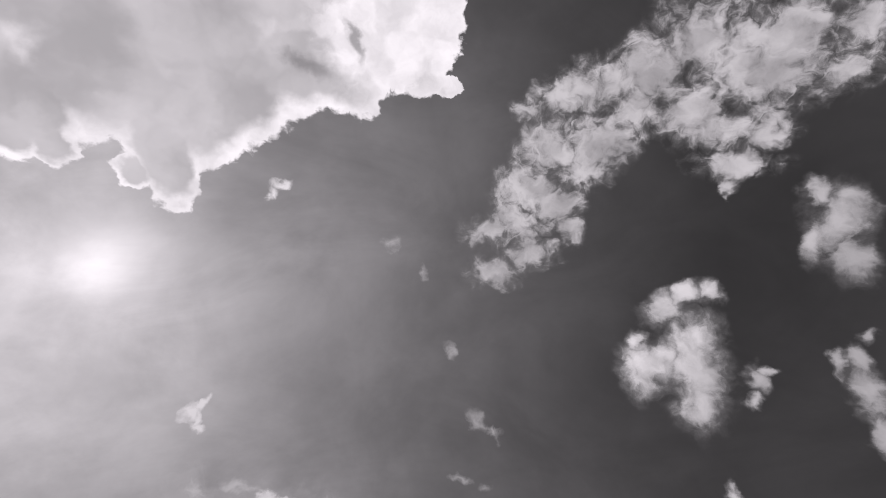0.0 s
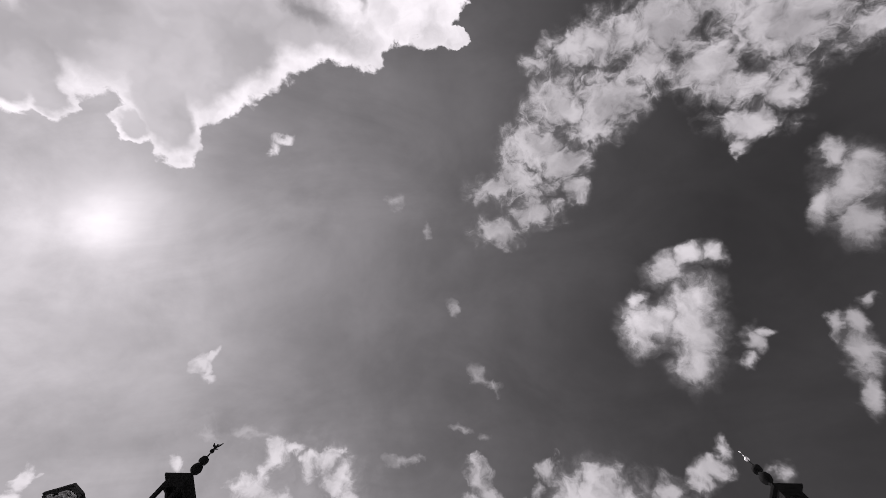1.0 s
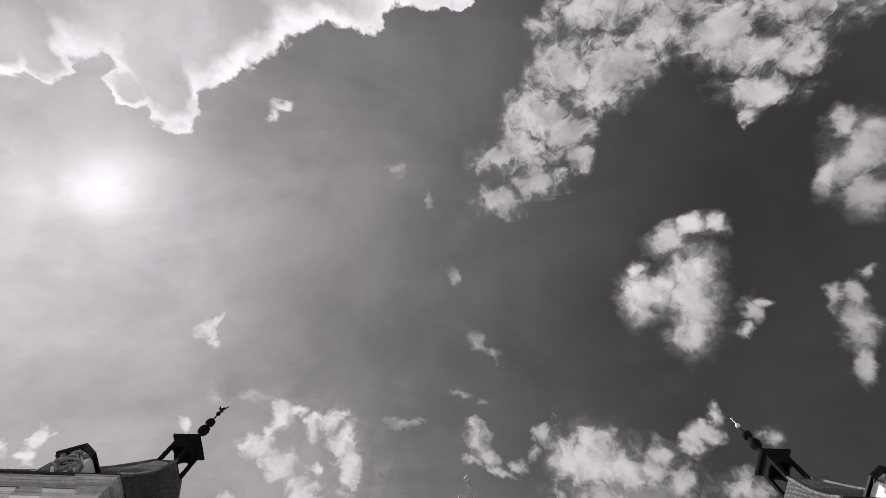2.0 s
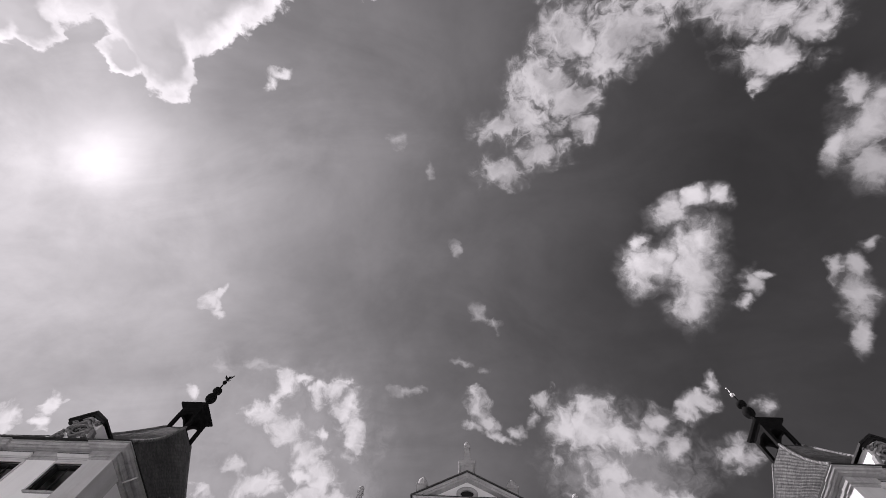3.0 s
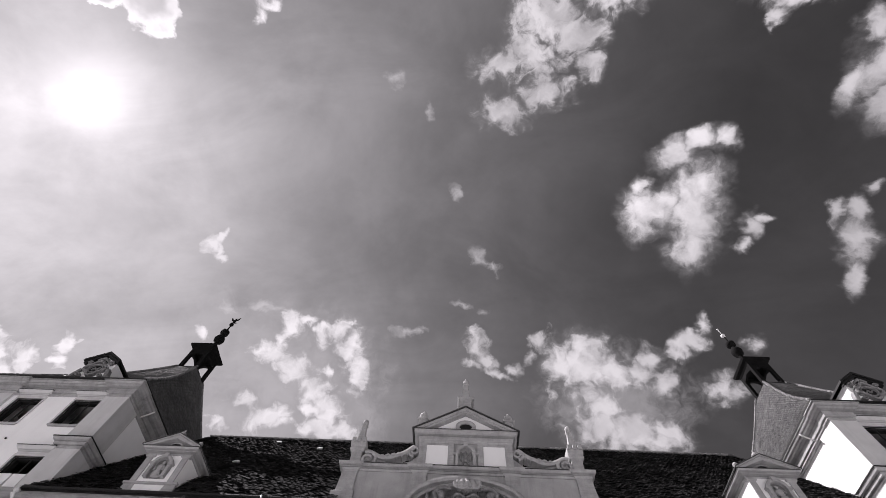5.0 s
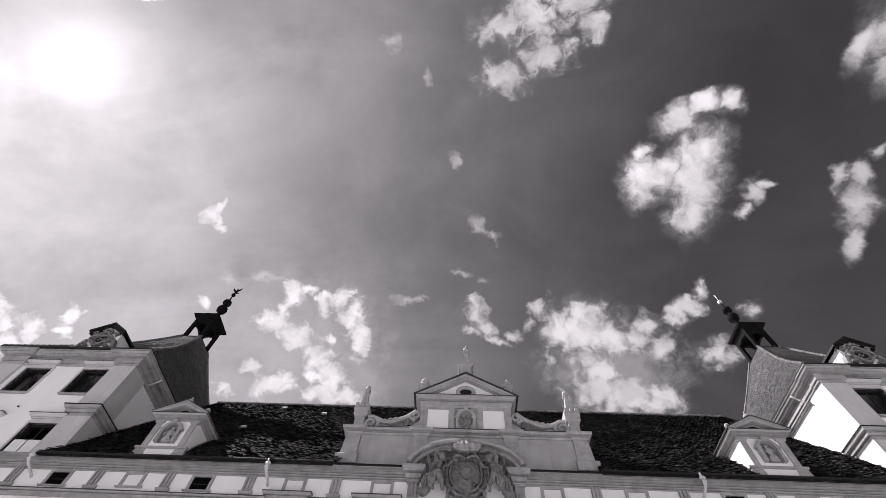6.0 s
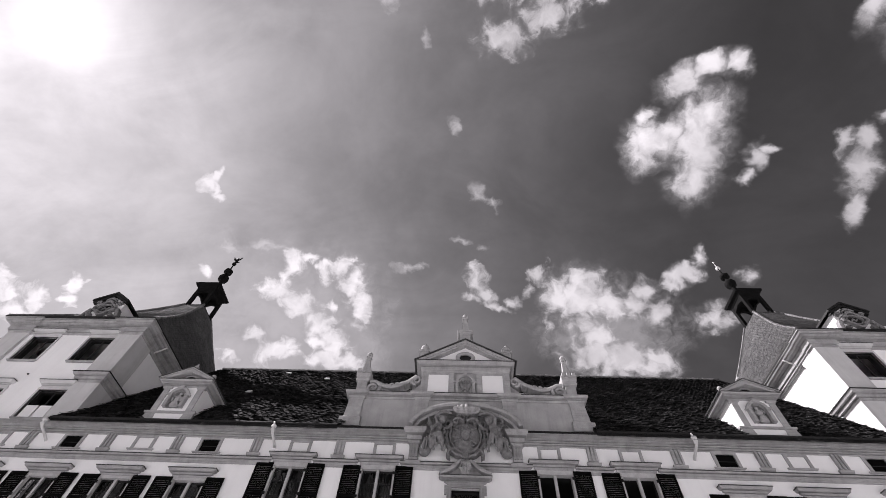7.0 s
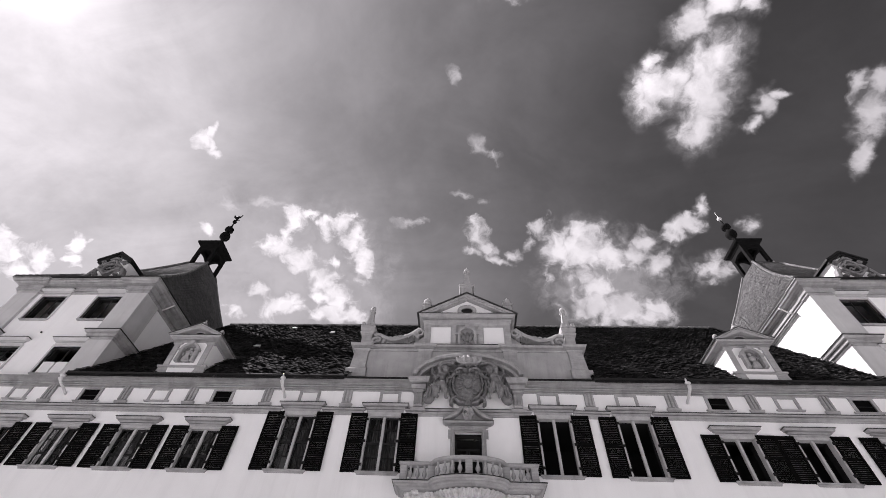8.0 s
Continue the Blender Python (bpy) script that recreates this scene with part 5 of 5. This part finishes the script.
# ---- the two corner towers ----
def tower(s, eagle):
    t = thing("tower", "white plastered corner tower with grey pilasters and a tiled roof" if s < 0 else "sunlit white corner tower with grey pilasters and tiled roof", "tower", group="corner towers")
    X = lambda u: XC + s * u
    IN, OUT, F, B = 19.05, 26.85, 18.15, 31.8
    wins = [(21.14, True), (24.55, True)]
    hol = []
    for u, _ in wins:
        for z0, z1 in ((16.93, 18.66), (13.4, 15.03)):
            a, b = sorted((X(u - 0.77), X(u + 0.77)))
            hol.append((a, b, z0, z1))
    a, b = sorted((X(IN), X(OUT)))
    # added black lining darkens the reveals as shade would
    part("shade_lining", Shape().holed(a, b, 12.0, 19.2, F + 0.104, F + 0.5, hol), ROOM, t)
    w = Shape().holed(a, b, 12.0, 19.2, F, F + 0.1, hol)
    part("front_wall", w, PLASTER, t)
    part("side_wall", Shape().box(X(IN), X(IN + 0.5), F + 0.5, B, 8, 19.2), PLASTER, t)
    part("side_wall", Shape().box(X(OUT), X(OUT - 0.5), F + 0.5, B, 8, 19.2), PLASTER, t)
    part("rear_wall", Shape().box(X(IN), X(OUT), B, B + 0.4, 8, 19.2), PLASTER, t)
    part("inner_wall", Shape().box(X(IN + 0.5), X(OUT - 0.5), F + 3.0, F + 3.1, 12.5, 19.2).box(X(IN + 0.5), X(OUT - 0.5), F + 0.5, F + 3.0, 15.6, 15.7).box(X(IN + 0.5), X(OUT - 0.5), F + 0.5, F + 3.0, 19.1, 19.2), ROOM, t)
    CAP = [(15.42, 0.0), (15.5, 0.05), (15.55, 0.06), (15.6, 0.14), (15.72, 0.16), (15.78, 0.26), (15.9, 0.3), (15.93, 0.18), (15.98, 0.1)]
    for u0, u1, depth in ((18.9, 20.25, 1.25), (25.75, 27.0, 1.25)):
        a, b = sorted((X(u0), X(u1)))
        p = part("corner_pilaster", Shape().box(a, b, F - 0.15, F + depth, 12.9, 19.1), RENDER_GREY, t, "grey rendered corner pilaster")
        part("pilaster_moulding", Shape().loft([(a - q, b + q, F - 0.15 - q, F + depth + q, z) for z, q in grooved(CAP)]), STONE, p)
        part("flashing", Shape().box(a - 0.33, b + 0.33, F - 0.48, F + depth + 0.33, 15.9, 15.95), GUTTER, p)
    for u, _ in wins:
        for z0, z1, low in ((16.93, 18.66, False), (13.4, 15.03, True)):
            x = X(u)
            fr = Shape()
            for side in (-1, 1):
                fr.box(x + side * 0.77, x + side * 0.87, F - 0.05, F + 0.09, z0, z1)
            fr.box(x - 0.87, x + 0.87, F - 0.05, F + 0.09, z1, z1 + 0.12)
            win = part("window", fr, RENDER_GREY, t, "dark window under a moulded hood")
            part("hood", Shape().moulding(x - 0.74, x + 0.74, F, [(z1 + 0.12, 0.06), (z1 + 0.2, 0.07), (z1 + 0.26, 0.13), (z1 + 0.36, 0.22), (z1 + 0.42, 0.26), (z1 + 0.45, 0.26)]), RENDER_GREY, win)
            flashing(x - 0.74, x + 0.74, F, z1 + 0.465, 0.26, win)
            part("sill", Shape().moulding(x - 0.76, x + 0.76, F, [(z0 - 0.12, 0.03), (z0 - 0.06, 0.08), (z0, 0.1)]), STONE, win)
            sash = Shape().box(x - 0.03, x + 0.03, F + 0.2, F + 0.26, z0, z1).box(x - 0.77, x - 0.72, F + 0.2, F + 0.26, z0, z1).box(x + 0.72, x + 0.77, F + 0.2, F + 0.26, z0, z1).box(x - 0.72, x + 0.72, F + 0.2, F + 0.26, z1 - 0.05, z1)
            part("sash", sash, SASH, win)
            if low:
                for side in (-1, 1):
                    part("panel", Shape().box(x + side * 0.05, x + side * 0.66, F + 0.02, F + 0.14, z0, z0 + 0.72), PANEL, win, "pale lower panel of the window")
    prof = [(18.85, 0.0), (18.9, 0.05), (18.98, 0.06), (19.02, 0.12), (19.12, 0.14), (19.15, 0.12), (19.32, 0.14), (19.36, 0.26), (19.44, 0.4), (19.5, 0.46), (19.58, 0.5), (19.62, 0.55), (19.66, 0.55)]
    a, b = sorted((X(18.9), X(27.0)))
    part("cornice", Shape().loft([(a - q, b + q, F - 0.03 - q, B + 0.3 + q, z) for z, q in grooved(prof)]), STONE, t)
    for u0, u1 in ((18.86, 20.2), (25.7, 27.04)):
        c, d = sorted((X(u0), X(u1)))
        part("cornice_break", Shape().loft([(c - q, d + q, F - 0.16 - q, F + 0.4, z + 0.004) for z, q in grooved(prof)]), STONE, t)
    part("cornice_flashing", Shape().box(a - 0.57, b + 0.57, F - 0.72, B + 0.85, 19.66, 19.75), GUTTER, t)
    # roof: four hollow-curved slopes up to the turret
    TX = 23.75 if s > 0 else 22.66
    cx, cy, hx, hy, zt, ze = X(TX), 24.8, 0.81, 0.9, 27.75 + (0.4 if s > 0 else 0.3), 19.7
    e0, e1, f0, f1 = 18.4, 27.5, F - 0.65, B + 0.8

    def corner(du, dv, q):
        h = q + 0.07 * math.sin(math.pi * q)
        u = (e0 if du < 0 else e1) * (1 - h) + (TX + du * hx) * h
        v = (f0 if dv < 0 else f1) * (1 - h) + (cy + dv * hy) * h
        return Vector((X(u), v, ze + (zt - ze) * q))

    n, v, f = 12, [], []
    for i in range(n + 1):
        q = i / n
        v += [corner(-1, -1, q), corner(1, -1, q), corner(1, 1, q), corner(-1, 1, q)]
    for i in range(n):
        f += [(4 * i + j, 4 * i + (j + 1) % 4, 4 * i + (j + 1) % 4 + 4, 4 * i + j + 4) for j in range(4)]
    f += [(3, 2, 1, 0), (4 * n, 4 * n + 1, 4 * n + 2, 4 * n + 3)]
    roof = part("roof", Shape().add(v, f), TOWER_TILE, t, "steep hipped roof of worn clay tiles")
    order = (lambda p, q: (p, q)) if s > 0 else (lambda p, q: (q, p))
    front = order(lambda q: corner(-1, -1, q), lambda q: corner(1, -1, q))
    inner = order(lambda q: corner(-1, 1, q), lambda q: corner(-1, -1, q))
    tiles("front_tiles", front[0], front[1], 58, 0.18, TOWER_TILE, roof, 7 + s, 0.2)
    tiles("inner_tiles", inner[0], inner[1], 56, 0.18, TOWER_TILE, roof, 17 + s, 0.22)
    for du, dv in ((-1, -1), (1, -1), (-1, 1)):
        hip = Shape()
        m = 40
        for i in range(m):
            p, q = corner(du, dv, i / m), corner(du, dv, (i + 1.1) / m)
            up = Vector((0, 0, 0.05))
            hip.tube([p + up, q + up], [0.12, 0.09], 7)
        tagged(part("hip_tiles", hip, RIDGE, roof), kind="stuff")
    # gablet with a carved oval over the cornice
    g = X(22.37)
    gw = part("gablet", Shape().prism([(g - 0.92, 19.7), (g + 0.92, 19.7), (g + 0.92, 21.4), (g, 21.95), (g - 0.92, 21.4)], F - 0.25, F + 2.4), PLASTER, t, "small gablet with a carved oval cartouche")
    gr = Shape()
    for side in (-1, 1):
        gr.prism([(g + side * 1.16, 21.38), (g + side * 1.16, 21.5), (g, 22.24), (g, 22.08)], F - 0.52, F + 3.2)
        gr.prism([(g + side * 1.08, 21.24), (g + side * 1.08, 21.4), (g, 22.1), (g, 21.9)], F - 0.44, F - 0.22)
    part("gablet_roof", gr, GUTTER, gw)
    frame_line = [(g + (0.6 + 0.08 * math.cos(4 * a)) * math.cos(a), 20.82 + (0.5 + 0.09 * math.cos(4 * a)) * math.sin(a)) for a in (2 * math.pi * i / 40 for i in range(41))]
    part("cartouche", Shape().strip(frame_line, 0.15, F - 0.46, F - 0.2, 0.05).strip(arc(g, 20.82, 0.43, 0, 360, 28, 0.34), 0.1, F - 0.4, F - 0.2, 0.04), CARVED, gw, "carved stone oval frame")
    for side in (-1, 1):
        for ez, turn in ((21.28, 1), (20.3, -1)):
            curl = [(g + side * (0.66 + 0.15 * (1 - i / 16) * math.cos(0.5 * i)), ez + turn * 0.15 * (1 - i / 16) * math.sin(0.5 * i)) for i in range(15)]
            part("scroll", Shape().strip(curl, 0.09, F - 0.44, F - 0.2, 0.03), CARVED, gw)
    part("crest", Shape().strip([(g - 0.32, 21.44), (g - 0.16, 21.6), (g, 21.66), (g + 0.16, 21.6), (g + 0.32, 21.44)], [0.08, 0.14, 0.2, 0.14, 0.08], F - 0.46, F - 0.2, 0.05), CARVED, gw)
    # flat black plate, painted as the shade within the oval
    part("oval_window", Shape().prism(arc(g, 20.82, 0.4, 0, 360, 24, 0.31)[:-1], F - 0.3, F - 0.2), ROOM, gw)
    part("boss", Shape().strip([(g - 0.22, 20.72), (g - 0.05, 20.9), (g + 0.06, 20.76), (g + 0.24, 20.94)], [0.05, 0.1, 0.1, 0.05], F - 0.36, F - 0.28, 0.03), CARVED, gw)
    for side in (-1, 1):
        part("side_scroll", Shape().strip([(g + side * (0.85 + 0.75 * i / 12), 20.75 - 1.0 * (i / 12) ** 0.55 + 0.1 * math.sin(i)) for i in range(13)], [0.24 - 0.01 * i for i in range(13)], F - 0.4, F - 0.1, 0.04), CARVED, gw)
    # spout on the inner side
    sp = Shape().tube([(X(19.05), 19.7, 18.95), (X(18.8), 19.66, 19.0), (X(18.45), 19.6, 19.12), (X(18.2), 19.58, 19.3)], 0.045, 8)
    tagged(part("drain_spout", sp, ZINC, None, smooth=True), "thin pale drain spout under the tower cornice", "drain spout", "tower spouts")
    if eagle:
        part("wall_anchor", Shape().ball((X(23.35), F - 0.03, 15.98), (0.05, 0.05, 0.05), 8), IRON, t, "small black iron wall anchor")
    # bell turret
    tu = part("bell_turret", Shape().loft([(cx - hx - 0.05, cx + hx + 0.05, cy - hy - 0.05, cy + hy + 0.05, 27.35), (cx - hx - 0.05, cx + hx + 0.05, cy - hy - 0.05, cy + hy + 0.05, 27.75), (cx - hx + 0.1, cx + hx - 0.1, cy - hy + 0.1, cy + hy - 0.1, 27.85)]), COPPER, t, "open dark wooden bell turret on the roof")
    for dx in (-1, 1):
        for dy in (-1, 1):
            px, py = cx + dx * (hx - 0.12), cy + dy * (hy - 0.12)
            part("post", Shape().box(px - 0.13, px + 0.13, py - 0.13, py + 0.13, 27.7, 29.9), COPPER, tu)
    hd = Shape()
    for dy in (-1, 1):
        hd.strip(arc(cx, 29.1, hx - 0.2, 180, 0, 12, 0.55), 0.16, cy + dy * (hy - 0.12) - 0.1, cy + dy * (hy - 0.12) + 0.1)
        hd.prism([(cx - hx, 29.25), (cx - hx + 0.3, 29.45), (cx, 29.62), (cx + hx - 0.3, 29.45), (cx + hx, 29.25), (cx + hx, 29.95), (cx - hx, 29.95)], cy + dy * (hy - 0.1) - 0.09, cy + dy * (hy - 0.1) + 0.09)
    for dx in (-1, 1):
        x = cx + dx * (hx - 0.1)
        poly = [(cy - hy, 29.25), (cy - hy + 0.3, 29.45), (cy, 29.62), (cy + hy - 0.3, 29.45), (cy + hy, 29.25), (cy + hy, 29.95), (cy - hy, 29.95)]
        hd.add([(x - 0.09, p, z) for p, z in poly] + [(x + 0.09, p, z) for p, z in poly], [tuple(range(7)), tuple(range(13, 6, -1))] + [(i, (i + 1) % 7, (i + 1) % 7 + 7, i + 7) for i in range(7)])
    part("arched_head", hd, COPPER, tu)
    lv = [(29.9, 0.0), (30.0, 0.06), (30.08, 0.08), (30.2, 0.24), (30.34, 0.3), (30.42, 0.3), (30.5, 0.2), (30.8, -0.25), (31.1, -0.55), (31.5, -0.68)]
    part("turret_roof", Shape().loft([(cx - hx - q, cx + hx + q, cy - hy - q, cy + hy + q, z) for z, q in lv]), COPPER, tu, "flared metal turret roof")
    spire = Shape().lathe(cx, cy, [(0.2, 31.4), (0.17, 31.8), (0.2, 31.95), (0.4, 32.15), (0.47, 32.45), (0.4, 32.72), (0.2, 32.9), (0.15, 33.15), (0.18, 33.25), (0.38, 33.32), (0.38, 33.62), (0.2, 33.72), (0.09, 33.9), (0.055, 34.6)], 14)
    spi = part("spire", spire, COPPER, tu, "slender finial with knobs", smooth=True)
    part("gilt_ball", Shape().ball((cx, cy, 34.75), 0.2, 14), COPPER if eagle else ZINC, spi, smooth=True)
    rod = Shape().lathe(cx, cy, [(0.022, 34.9), (0.016, 35.7)], 8)
    if eagle:
        rod.tube([(cx, cy, 35.0), (cx + 0.05, cy, 35.3), (cx + 0.02, cy, 35.6), (cx + 0.15, cy, 35.75)], [0.08, 0.13, 0.09, 0.03], 8)
        for side in (-1, 1):
            rod.strip([(cx, 35.3), (cx + side * 0.25, 35.5), (cx + side * 0.42, 35.85)], [0.2, 0.2, 0.06], cy - 0.02, cy + 0.02, 0.01)
        rod.strip([(cx, 35.1), (cx + 0.2, 35.0), (cx + 0.4, 35.05)], [0.14, 0.12, 0.05], cy - 0.02, cy + 0.02, 0.01)
        part("weathervane", rod, IRON, spi, "dark winged weathervane")
    else:
        rod.ball((cx, cy, 35.72), 0.075, 10)
        part("weathervane", rod, ZINC, spi, "thin rod tipped with a bright ball")
    tu.location.z = zt - 27.75
    return t


tower(-1, True)
tower(1, False)
